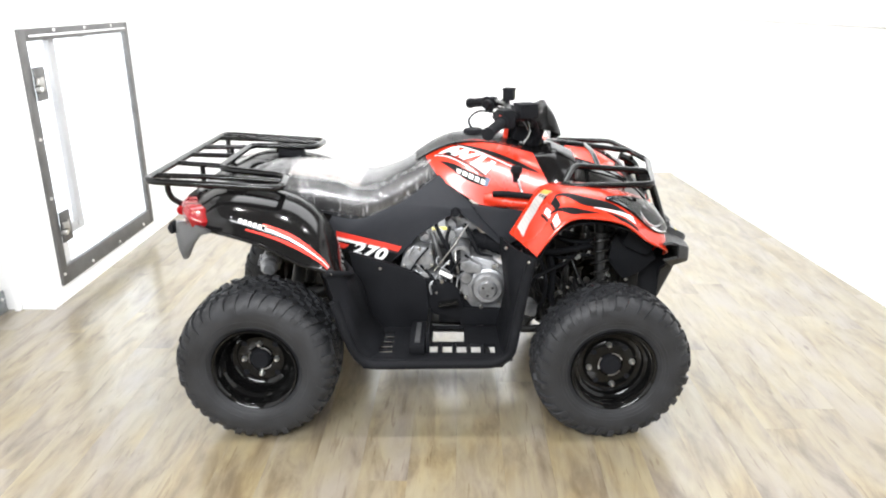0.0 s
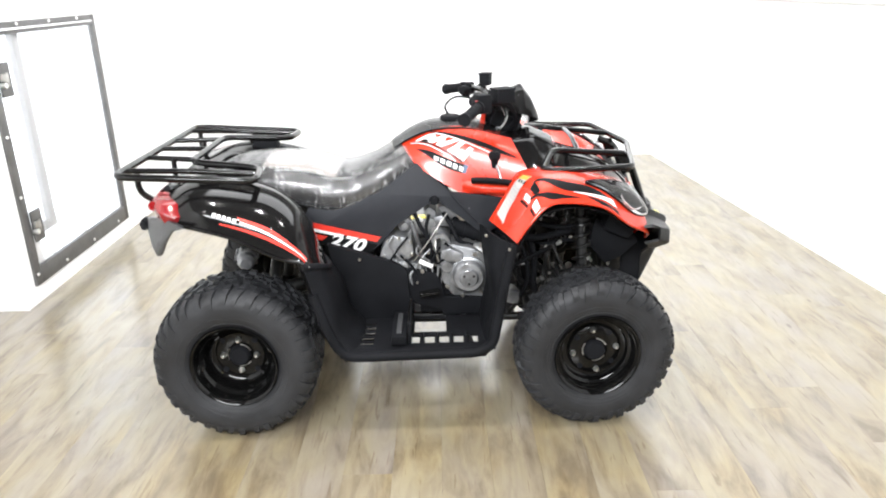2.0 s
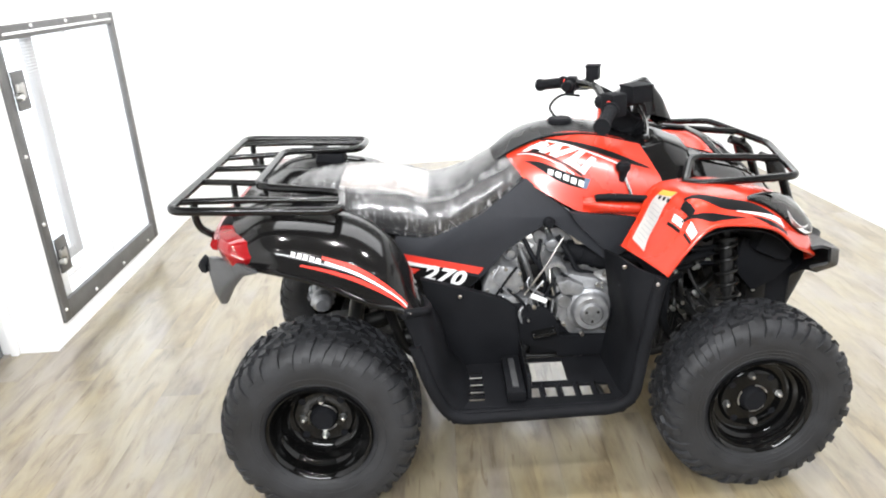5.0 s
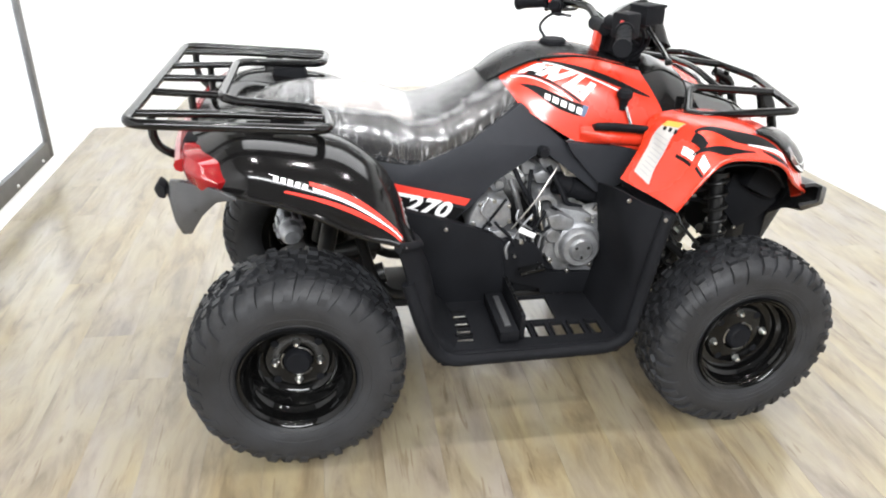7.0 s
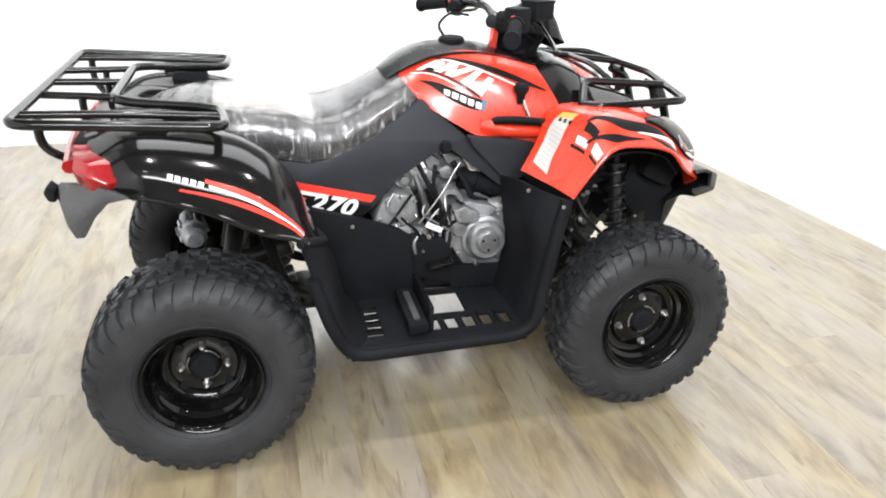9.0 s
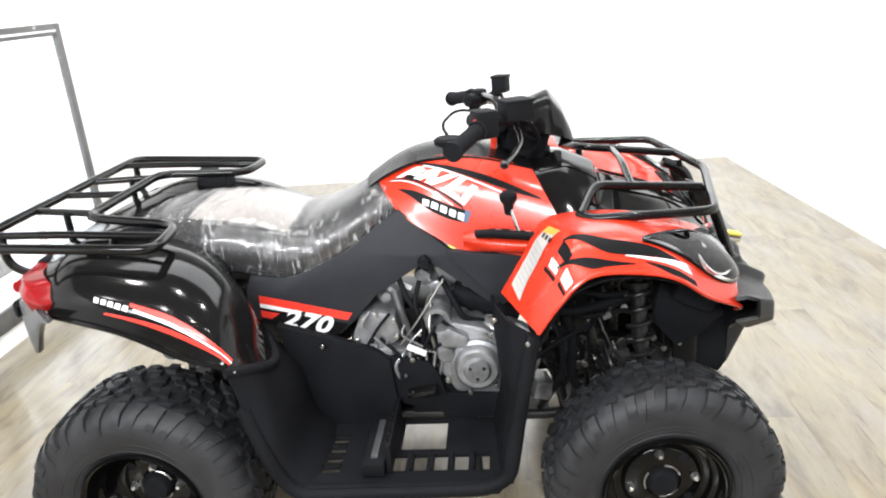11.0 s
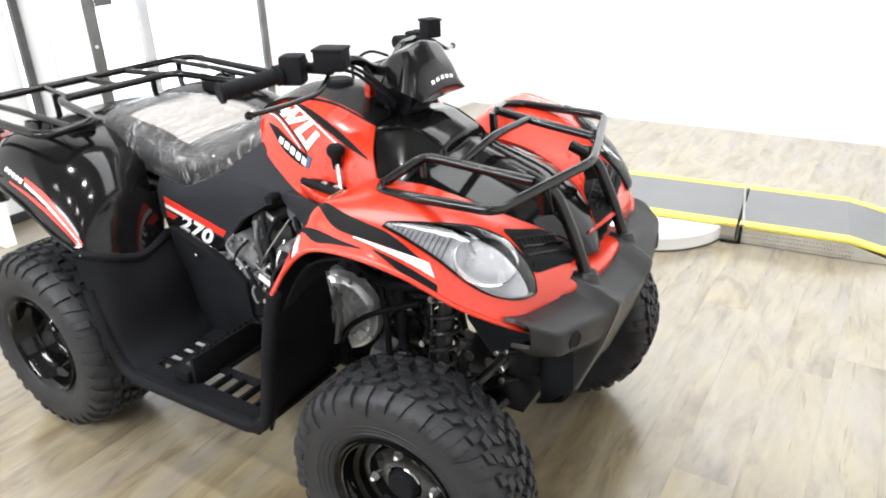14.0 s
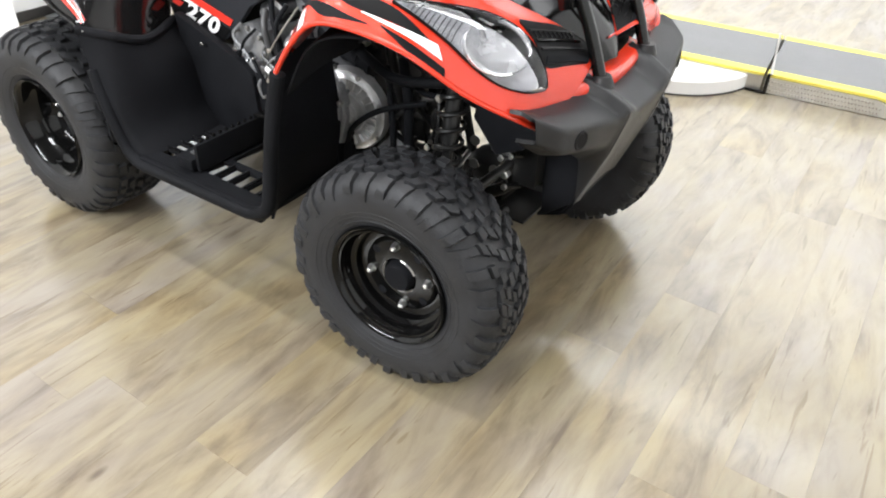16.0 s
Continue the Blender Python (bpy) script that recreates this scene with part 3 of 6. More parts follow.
# the bright space behind the screen
for nname, size, at in (("wall_niche_side", (0.05, 1.2, 2.4), (-0.44, 0.71, 0.9)), ("wall_niche_end", (0.05, 1.2, 2.4), (1.94, 0.71, 0.9)), ("ceiling_niche", (2.4, 1.2, 0.05), (0.75, 0.71, 2.1)), ("floor_niche", (2.4, 1.2, 0.05), (0.75, 0.71, -0.03))):
    structure(nname, box_bm(size, OPEN_M @ pose(*at), 0), M_WALL, "plain white side of the bright space behind the screen", nname.split("_")[0])
# emissive panel added to make the space behind the screen bright
M_NICHEGLOW = bpy.data.materials.new("niche_glow")
M_NICHEGLOW.use_nodes = True
M_NICHEGLOW.node_tree.nodes["Principled BSDF"].inputs["Emission Color"].default_value = (0.86, 0.93, 1.0, 1)
M_NICHEGLOW.node_tree.nodes["Principled BSDF"].inputs["Emission Strength"].default_value = 5.0
structure("backdrop", box_bm((2.3, 0.03, 2.1), OPEN_M @ pose(0.75, 1.30, 1.05), 0), M_NICHEGLOW, "glowing panel added to brighten the space behind the screen", "backdrop")
for at, wid, z0, z1, words in ((0.425, 0.055, 0.30, 1.40, "grey metal post with a dimpled face behind the screen"), (0.735, 0.028, 0.1, 1.40, "pale slim post behind the screen")):
    post = thing("post", words, "post")
    part("upright", box_bm((wid, 0.03, z1 - z0), OPEN_M @ pose(at, 0.045, (z0 + z1) / 2), 0.004), M_TRIM if wid < 0.035 else M_PRINTGREY, post)
    if wid > 0.035:
        part("foot", box_bm((0.30, 0.03, 0.05), OPEN_M @ pose(at - 0.10, 0.055, 0.305) @ pose(0, 0, 0, 0, 0, 0), 0.004), M_PRINTGREY, post)
        part("base_plate", box_bm((0.10, 0.05, 0.25), OPEN_M @ pose(at - 0.20, 0.06, 0.155), 0.004), M_TRIM, post)
    else:
        part("base_plate", box_bm((0.06, 0.06, 0.06), OPEN_M @ pose(at, 0.06, 0.03), 0.004), M_TRIM, post)

# loading ramp with a turntable, behind the quad bike
ramp = thing("loading_ramp", "low grey loading ramp with yellow painted edges and tread plate skirts", "ramp")
RY0, RY1, RZ, RBEND = 1.47, 1.99, 0.08, 1.30


def ramp_piece(name, x0, z0, x1, z1, y0, y1, dz, material, label="", turn_y=0.0):
    bm = bmesh.new()
    low = [bm.verts.new(v) for v in ((x0, y0, z0 - 0.012 + dz), (x1, y0 + turn_y, z1 - 0.012 + dz), (x1, y1 + turn_y, z1 - 0.012 + dz), (x0, y1, z0 - 0.012 + dz))]
    top = [bm.verts.new(v.co + Vector((0, 0, 0.012))) for v in low]
    bm.faces.new(low), bm.faces.new(top)
    for i in range(4):
        bm.faces.new((low[i], low[(i + 1) % 4], top[(i + 1) % 4], top[i]))
    return part(name, bm, material, ramp, label, smooth=0)


for x0, x1, z0, z1, ty in ((-0.45, 0.872, RZ, RZ, 0.0), (0.884, RBEND, RZ, RZ, 0.0), (RBEND, 1.53, RZ, 0.016, 0.045)):
    ramp_piece("deck", x0, z0, x1, z1, RY0 + 0.055, RY1 - 0.05, 0.0, M_RAMP, "grey grip-coated deck", ty)
    ramp_piece("yellow_edge", x0, z0, x1, z1, RY0, RY0 + 0.055, 0.0015, M_YELLOW, "yellow painted edge", ty)
    ramp_piece("yellow_edge", x0, z0, x1, z1, RY1 - 0.05, RY1, 0.0015, M_YELLOW, "yellow painted edge", ty)
part("skirt", box_bm((1.31, 0.006, 0.066), pose(0.217, RY0 + 0.006, 0.034), 0.001), M_DIAMOND, ramp, "tread plate skirt", smooth=0)
part("skirt", prism_bm([(0.884, 0.002), (1.50, 0.002), (1.50, 0.008), (RBEND, 0.067), (0.884, 0.067)], (RY0 - 0.004, RY0 + 0.004), 0.001), M_DIAMOND, ramp, "tread plate skirt", smooth=0)
part("skirt", box_bm((1.69, 0.006, 0.066), pose(0.40, RY1 - 0.006, 0.034), 0.001), M_DIAMOND, ramp, "tread plate skirt", smooth=0)
stud_bm = bmesh.new()
for k in range(34):
    for r in range(3):
        sx, sz = 0.90 + 0.0125 * k + (0.006 if r % 2 else 0), 0.016 + 0.018 * r
        if sx < RBEND or sz < 0.05 - (sx - RBEND) * 0.32:
            box_bm((0.009, 0.002, 0.004), pose(sx, RY0 - 0.0055, sz, 0, 45 if (k + r) % 2 else -45, 0), 0, stud_bm)
tagged(part("tread_studs", stud_bm, M_CHROME, ramp, "raised tread studs", smooth=0), kind="stuff")
part("joint_bar", box_bm((0.010, RY1 - RY0 + 0.02, 0.006), pose(0.878, (RY0 + RY1) / 2, RZ + 0.004, 0, 0, 5), 0.002), M_STEEL, ramp, "bare steel joint bar")
part("joint_leg", box_bm((0.014, 0.014, 0.086), pose(0.893, RY0 - 0.012, 0.044), 0.003), M_TUBE, ramp, "black end of the joint bar")
part("joint_leg", box_bm((0.075, 0.012, 0.010), pose(0.855, RY0 - 0.014, 0.006), 0.003), M_TUBE, ramp)
ramp.matrix_basis = Matrix.Translation((0.84, 1.69, 0)) @ Matrix.Rotation(radians(5.5), 4, "Z") @ Matrix.Translation((-0.893, -1.458, 0))
table = thing("turntable", "round low turntable with a pale top and a thin black foot", "turntable")
TC, TR = (0.385, 1.79), 0.385
part("top", lathe_bm([(0, 0.0), (TR, 0.0), (TR, 0.052), (TR - 0.006, 0.058), (0, 0.058)], 96, pose(*TC, 0.006, 90, 0, 0)), M_DISC, table, "pale painted top", smooth=30)
part("foot", lathe_bm([(TR - 0.03, 0.0), (TR + 0.004, 0.0), (TR + 0.004, 0.006), (TR - 0.03, 0.006), (TR - 0.03, 0.0)], 96, pose(*TC, 0.0, 90, 0, 0)), M_DARKTRIM, table, "black rubber foot")


# ---- the quad bike: x ahead, y to its left, z up ----
quad = thing("quad_bike", "red and black utility quad bike with film still on its seat", "quad bike")

AXLE = 0.5825


def facet(rows, nu, nv):
    """A skin with straight facets between its control rows, and only a small rounding."""
    r = np.array(rows, float)
    g = np.array([[np.interp(np.linspace(0, r.shape[1] - 1, nv), range(r.shape[1]), r[i, :, k]) for k in range(3)] for i in range(r.shape[0])]).swapaxes(1, 2)
    g = np.array([[np.interp(np.linspace(0, r.shape[0] - 1, nu), range(r.shape[0]), g[:, j, k]) for k in range(3)] for j in range(nv)]).transpose(2, 0, 1)
    for _ in range(2):
        g[1:-1] = 0.25 * g[:-2] + 0.5 * g[1:-1] + 0.25 * g[2:]
        g[:, 1:-1] = 0.25 * g[:, :-2] + 0.5 * g[:, 1:-1] + 0.25 * g[:, 2:]
    return Skin(g, nu, nv)


def tyre_bm(R, W, rim, knobs):
    """A low balloon tyre about the y axis, centred, with a knobbly tread whose outer lugs run down the shoulder."""
    h = W / 2
    half = [(R - 0.0095, 0.0), (R - 0.0105, h * 0.35), (R - 0.0145, h * 0.70), (R - 0.0245, h * 0.88), (R - 0.044, h * 0.975), (R - 0.070, h), (rim + 0.040, h * 0.955), (rim + 0.020, h * 0.88), (rim + 0.012, h * 0.82), (rim - 0.004, h * 0.70)]
    prof = [(r, -y) for r, y in half[::-1]] + half[1:]
    bm = lathe_bm(prof + [(rim - 0.010, 0), prof[0]], 80)
    bmesh.ops.remove_doubles(bm, verts=bm.verts, dist=1e-5)
    carcass, bm = bm, bmesh.new()
    pts = np.array(half)
    arc = np.r_[0, np.cumsum(np.linalg.norm(np.diff(pts, axis=0), axis=1))]

    def lug(a, s0, s1, skew, width, tall, side):
        """A bar of rubber on the carcass, from s0 to s1 along its profile (0: the crown)."""
        low, top = [], []
        for k in range(5):
            t = s0 + (s1 - s0) * k / 4
            p = np.array([np.interp(t, arc, pts[:, 0]), np.interp(t, arc, pts[:, 1])])
            q = np.array([np.interp(t + 0.002, arc, pts[:, 0]), np.interp(t + 0.002, arc, pts[:, 1])]) - p
            nrm = np.array([q[1], -q[0]]) / (np.linalg.norm(q) + 1e-9)
            fade = (1.0, 1.0, 1.0, 0.8, 0.25)[k] if s1 > edge else 1.0
            for lst, lift, w in ((low, -0.004, width), (top, tall * fade, width * 0.80)):
                r, y = p + nrm * lift
                ang, da = a + skew * k / 4, w / p[0] / 2
                lst.append([bm.verts.new((r * math.cos(ang + e * da), side * y, r * math.sin(ang + e * da))) for e in (-1, 1)])
        for k in range(4):
            bm.faces.new((top[k][0], top[k + 1][0], top[k + 1][1], top[k][1]))
            for e in (0, 1):
                bm.faces.new((low[k][e], low[k + 1][e], top[k + 1][e], top[k][e]))
        for k in (0, 4):
            bm.faces.new((low[k][0], low[k][1], top[k][1], top[k][0]))

    step = 2 * math.pi / knobs
    edge = arc[3]
    wob = random.Random(knobs)
    for k in range(knobs):
        for side in (-1, 1):
            a = k * step + (0.5 * step if side > 0 else 0)
            a += wob.uniform(-0.06, 0.06) * step
            lug(a, edge * 0.72, edge + 0.026 + wob.uniform(0, 0.012), 0.07 + wob.uniform(-0.02, 0.03), 0.021, 0.0065, side)
            lug(a + 0.50 * step, edge * 0.76, edge + 0.016 + wob.uniform(0, 0.012), 0.04, 0.024, 0.0090, side)
            for row, s0 in enumerate((0.03, 0.27, 0.50)):
                for half_step in (0.0, 0.5):
                    b = a + (0.21 * row + half_step + wob.uniform(-0.05, 0.05)) * step
                    lug(b, edge * s0, edge * (s0 + 0.175 + wob.uniform(-0.025, 0.025)), wob.uniform(-0.02, 0.06), 0.027 + wob.uniform(-0.004, 0.004), 0.0105, side)
    return carcass, bm


def wheel(x, y, z, R, W, plate, side, knobs, turn, steer=0.0):
    """A wheel at its hub centre; side: -1 or 1, the way its outer face looks; plate: depth of the disc from the tyre's outer face."""
    hub = new("wheel")
    hub.parent = quad
    hub.matrix_basis = pose(x, y, z, 0, 0, steer)
    rim, h = 0.130, W / 2
    carcass, lugs = tyre_bm(R, W, rim, knobs)
    tyre = part("tyre", carcass, M_TYRE, hub, "black knobbly rubber tyre", smooth=38)
    tagged(part("tread", lugs, M_TYRE, tyre, "rubber tread lugs", smooth=38), kind="stuff")
    for k in range(3):
        r0 = rim + 0.024 + 0.011 * k
        y0 = side * h * (0.895 + 0.03 * k)
        part("moulded_ring", lathe_bm([(r0, y0), (r0 + 0.0015, y0 + side * 0.0022), (r0 + 0.003, y0 + side * 0.0005)], 72), M_TYRE, tyre)
    o = side
    lip = h * 0.88
    pl = h - plate
    prof = [(0.150, lip - 0.010), (0.155, lip - 0.002), (0.151, lip + 0.005), (0.143, lip + 0.001), (0.139, lip - 0.008), (0.135, lip - 0.014), (0.134, lip - 0.030), (0.130, lip - 0.034), (0.128, pl + 0.052), (0.122, pl + 0.048),
            (0.118, pl + 0.040), (0.113, pl + 0.012), (0.103, pl), (0.092, pl - 0.004), (0.084, pl + 0.004), (0.045, pl + 0.006), (0.036, pl + 0.0), (0.0, pl)]
    if pl + 0.04 > lip - 0.03:
        prof = [(0.150, lip - 0.010), (0.155, lip - 0.002), (0.151, lip + 0.005), (0.143, lip + 0.001), (0.140, lip - 0.006), (0.136, lip - 0.007), (0.134, lip - 0.015), (0.131, lip - 0.018), (0.129, pl + 0.020),
                (0.122, pl + 0.017), (0.118, pl + 0.014), (0.115, pl - 0.002), (0.107, pl - 0.006), (0.097, pl - 0.006), (0.093, pl + 0.003), (0.087, pl + 0.006), (0.045, pl + 0.007), (0.036, pl), (0.0, pl)]
    bm = lathe_bm([(0.92 * r, o * q) for r, q in prof], 56)
    lathe_bm([(0.0, o * (pl - 0.01)), (0.09, o * (pl - 0.012)), (0.110, o * (pl - 0.02)), (0.115, -o * lip), (0.136, -o * (lip + 0.004)), (0.134, -o * (lip - 0.01))], 56, None, bm)
    rimob = part("rim", bm, M_RIM, hub, "glossy black steel rim", smooth=40)
    circle = 0.0545 if W > 0.2 else 0.072
    part("hub_cap", lathe_bm([(0.036, o * pl), (0.034, o * (pl + 0.016)), (0.028, o * (pl + 0.022)), (0.0, o * (pl + 0.023))], 24), M_MATTE, hub, "black plastic hub cap")
    for k in range(3):
        a0 = k * 2.09 + 0.4
        pts = [(0.040 * math.cos(a0 + 0.12 * j), o * (pl + 0.0085), 0.040 * math.sin(a0 + 0.12 * j)) for j in range(10)]
        part("hub_ring", tube_bm(pts, 0.0022, 6), M_STEEL, hub, "bare steel hub edge")
    for k in range(4):
        a = radians(turn + 90 * k)
        nut = lathe_bm([(0.0, 0.016), (0.004, 0.016), (0.006, 0.014), (0.0075, 0.011), (0.0080, 0.006), (0.0105, 0.002), (0.0105, 0.0), (0, 0)], 6)
        bmesh.ops.transform(nut, matrix=pose(circle * math.cos(a), o * (pl + 0.006), circle * math.sin(a)) @ (Matrix() if o > 0 else Matrix.Rotation(math.pi, 4, "X")), verts=nut.verts)
        part("wheel_nut", nut, M_BOLT, hub, smooth=25)
    for k in range(4):
        a = radians(turn + 45 + 90 * k)
        part("rim_hole", lathe_bm([(0, o * 0.0012), (0.010, o * 0.0012), (0.010, 0), (0, 0)], 14, pose(0.074 * math.cos(a), o * (pl + 0.0055), 0.074 * math.sin(a))), M_MATTE, rimob, smooth=0)
    return hub


REAR_R, FRONT_R = 0.268, 0.262
for s in (-1, 1):
    wheel(-AXLE, s * 0.402, REAR_R - 0.002, REAR_R, 0.245, 0.105, s, 18, 90)
    wheel(AXLE + 0.001, s * 0.408, FRONT_R - 0.002, FRONT_R, 0.178, 0.066, s, 18, 97, 3.3)


def mirrored(rows, side):
    return np.array(rows, float) * (1, side, 1)


# rear fenders: from the tail to the front drop, each row from the seat outwards
REAR_ROWS = [
    [(-0.80, 0.17, 0.805), (-0.79, 0.27, 0.805), (-0.765, 0.37, 0.788), (-0.735, 0.43, 0.758), (-0.715, 0.452, 0.726)],
    [(-0.71, 0.17, 0.822), (-0.70, 0.28, 0.830), (-0.675, 0.385, 0.818), (-0.655, 0.450, 0.774), (-0.645, 0.468, 0.716)],
    [(-0.56, 0.17, 0.800), (-0.56, 0.29, 0.822), (-0.55, 0.395, 0.802), (-0.545, 0.460, 0.746), (-0.54, 0.476, 0.685)],
    [(-0.44, 0.18, 0.752), (-0.43, 0.30, 0.787), (-0.425, 0.395, 0.762), (-0.42, 0.464, 0.696), (-0.42, 0.480, 0.625)],
    [(-0.385, 0.21, 0.672), (-0.345, 0.31, 0.706), (-0.338, 0.39, 0.688), (-0.342, 0.455, 0.647), (-0.35, 0.482, 0.605)],
    [(-0.335, 0.225, 0.552), (-0.292, 0.31, 0.546), (-0.280, 0.37, 0.550), (-0.292, 0.435, 0.575), (-0.322, 0.485, 0.590)],
]
# front fenders: from the foot of the leg over the arch to the nose, each row from the bonnet outwards
FRONT_ROWS = [
    [(0.248, 0.303, 0.672), (0.274, 0.372, 0.668), (0.298, 0.438, 0.664), (0.320, 0.479, 0.654)],
    [(0.298, 0.278, 0.746), (0.323, 0.360, 0.748), (0.347, 0.437, 0.742), (0.366, 0.479, 0.719)],
    [(0.353, 0.216, 0.810), (0.375, 0.316, 0.820), (0.397, 0.413, 0.823), (0.418, 0.471, 0.767)],
    [(0.463, 0.190, 0.818), (0.470, 0.306, 0.829), (0.480, 0.406, 0.821), (0.489, 0.454, 0.770)],
    [(0.557, 0.185, 0.809), (0.569, 0.286, 0.814), (0.582, 0.378, 0.796), (0.595, 0.432, 0.745)],
    [(0.647, 0.163, 0.780), (0.665, 0.252, 0.777), (0.679, 0.327, 0.737), (0.687, 0.372, 0.671)],
    [(0.727, 0.117, 0.741), (0.747, 0.197, 0.721), (0.765, 0.268, 0.671), (0.769, 0.306, 0.618)],
    [(0.786, 0.055, 0.686), (0.800, 0.114, 0.658), (0.795, 0.192, 0.616), (0.780, 0.250, 0.584)],
]
# the far fender stands a little wider and higher
FRONT_FAR_ROWS = [[(row[0][0], row[0][1] * 0.86, row[0][2] + 0.002)] + [(x, y * 1.04 + 0.025, z + 0.034) for x, y, z in row[1:]] for row in FRONT_ROWS]
TANK_ROWS = [
    [(-0.040, 0.084, 0.892), (-0.028, 0.112, 0.876), (-0.010, 0.138, 0.853), (0.016, 0.163, 0.822)],
    [(0.042, 0.092, 0.934), (0.050, 0.126, 0.900), (0.063, 0.158, 0.850), (0.077, 0.184, 0.785)],
    [(0.127, 0.098, 0.946), (0.137, 0.146, 0.902), (0.147, 0.174, 0.830), (0.157, 0.200, 0.740)],
    [(0.207, 0.106, 0.940), (0.217, 0.158, 0.895), (0.227, 0.189, 0.816), (0.237, 0.210, 0.721)],
    [(0.277, 0.116, 0.925), (0.297, 0.168, 0.878), (0.315, 0.200, 0.806), (0.327, 0.220, 0.719)],
    [(0.333, 0.128, 0.908), (0.358, 0.176, 0.862), (0.386, 0.206, 0.805), (0.403, 0.233, 0.718)],
]

for s in (-1, 1):
    rear = Skin(REAR_ROWS, 44, 26, s).outward((0, 0, 1))
    fender = panel("rear_fender", rear, M_GLOSS, quad, 0.006, "glossy black plastic rear fender with red and white stripes")
    bead = [rear.at(u, 1.0, 0.0) for u in np.linspace(0.02, 0.98, 40)]
    part("lip", tube_bm(bead, 0.0065, 8), M_GLOSS, fender)
    decal("stripe", rear, [(0.43, 0.742), (0.60, 0.765), (0.88, 0.878)], [(0.43, 0.712), (0.60, 0.725), (0.88, 0.852)], M_REDPRINT, fender, count=24, label="red stripe")
    decal("stripe", rear, [(0.44, 0.772), (0.60, 0.796), (0.888, 0.902)], [(0.44, 0.749), (0.60, 0.771), (0.888, 0.887)], M_WHITE, fender, count=24, label="white stripe")
    decal("stripe", rear, [(0.33, 0.868), (0.58, 0.848), (0.88, 0.938)], [(0.34, 0.845), (0.58, 0.808), (0.88, 0.912)], M_REDPRINT, fender, count=24, label="red stripe")
    for k in range(5):
        u0 = 0.298 + 0.026 * k
        decal("print_bar", rear, [(u0, 0.785), (u0 + 0.018, 0.785)], [(u0 + 0.006, 0.742), (u0 + 0.024, 0.742)], M_WHITE, fender, count=3)

    front = Skin(FRONT_ROWS if s < 0 else FRONT_FAR_ROWS, 60, 26, s).outward((0.2, 0.5, 1))
    ff = panel("front_fender", front, M_RED, quad, 0.005, "glossy red plastic front fender with black and white flashes")
    part("lip", tube_bm([front.at(u, 1.0) for u in np.linspace(0.0, 1.0, 50)], 0.005, 8), M_RED, ff)
    decal("flash", front, [(0.262, 0.57), (0.367, 0.78), (0.45, 0.825), (0.53, 0.825), (0.618, 0.825)], [(0.267, 0.555), (0.363, 0.63), (0.46, 0.675), (0.53, 0.71), (0.618, 0.81)], M_BLACKPRINT, ff, count=24, label="black flash")
    decal("flash", front, [(0.45, 0.837), (0.535, 0.868), (0.648, 0.885)], [(0.45, 0.828), (0.54, 0.832), (0.632, 0.80)], M_WHITE, ff, 0.0016, count=18, label="white flash")
    decal("flash", front, [(0.505, 0.895), (0.585, 0.985), (0.66, 0.985)], [(0.503, 0.88), (0.58, 0.908), (0.657, 0.925)], M_BLACKPRINT, ff, count=18, label="black flash")
    decal("flash", front, [(0.197, 0.70), (0.307, 0.93), (0.39, 0.94), (0.475, 0.918)], [(0.195, 0.66), (0.273, 0.81), (0.373, 0.875), (0.473, 0.908)], M_BLACKPRINT, ff, count=18, label="black flash")
    for u0, u1, v0, v1, mat in ((0.228, 0.268, 0.58, 0.77, M_BLACKPRINT), (0.180, 0.206, 0.53, 0.70, M_WHITE), (0.161, 0.173, 0.48, 0.71, M_BLACKPRINT), (0.188, 0.228, 0.80, 0.95, M_WHITE), (0.168, 0.180, 0.79, 0.97, M_BLACKPRINT)):
        decal("print_bar", front, [(u0, v1), (u1, v1)], [(u0, v0), (u1, v0)], mat, ff, count=6)
    # headlight: a smoked bowl with a deep round reflector under a clear lens
    low = [(0.512, 0.665), (0.59, 0.715), (0.65, 0.745), (0.69, 0.775), (0.74, 0.805), (0.787, 0.800), (0.84, 0.740), (0.888, 0.640)]
    high = [(0.515, 0.630), (0.593, 0.505), (0.677, 0.375), (0.727, 0.335), (0.777, 0.335), (0.833, 0.405), (0.873, 0.515), (0.892, 0.605)]
    lamp = decal("headlight", front, low, high, M_LAMPIN, quad, 0.003, 30, "clear headlight with a deep round reflector", across=14, body=0.002)
    decal("rim_seal", front, [(u - 0.002, v + 0.008) for u, v in low], low, M_BLACKPRINT, lamp, 0.005, 30, body=0.004)
    decal("rim_seal", front, high, [(u + 0.002, v - 0.008) for u, v in high], M_BLACKPRINT, lamp, 0.005, 30, body=0.004)
    lens_lo, lens_hi = spline([(*p, 0) for p in low], 30), spline([(*p, 0) for p in high], 30)
    for k in range(24):
        u = 0.536 + 0.0058 * k
        v_lo, v_hi = np.interp(u, lens_lo[:, 0], lens_lo[:, 1]) - 0.012, np.interp(u, lens_hi[:, 0], lens_hi[:, 1]) + 0.012
        part("lamp_rib", tube_bm([front.at(u + 0.03 * (v_hi - v), v, 0.0045) for v in np.linspace(v_hi, v_lo, 6)], 0.0010, 5), M_LAMPIN if k % 2 else M_BLACKPRINT, lamp)
    bowl = lambda r, a, lift: front.at(0.744 + r * (0.068 * math.cos(a) + 0.010 * math.sin(a)), 0.585 + r * (-0.085 * math.cos(a) + 0.182 * math.sin(a)), lift)
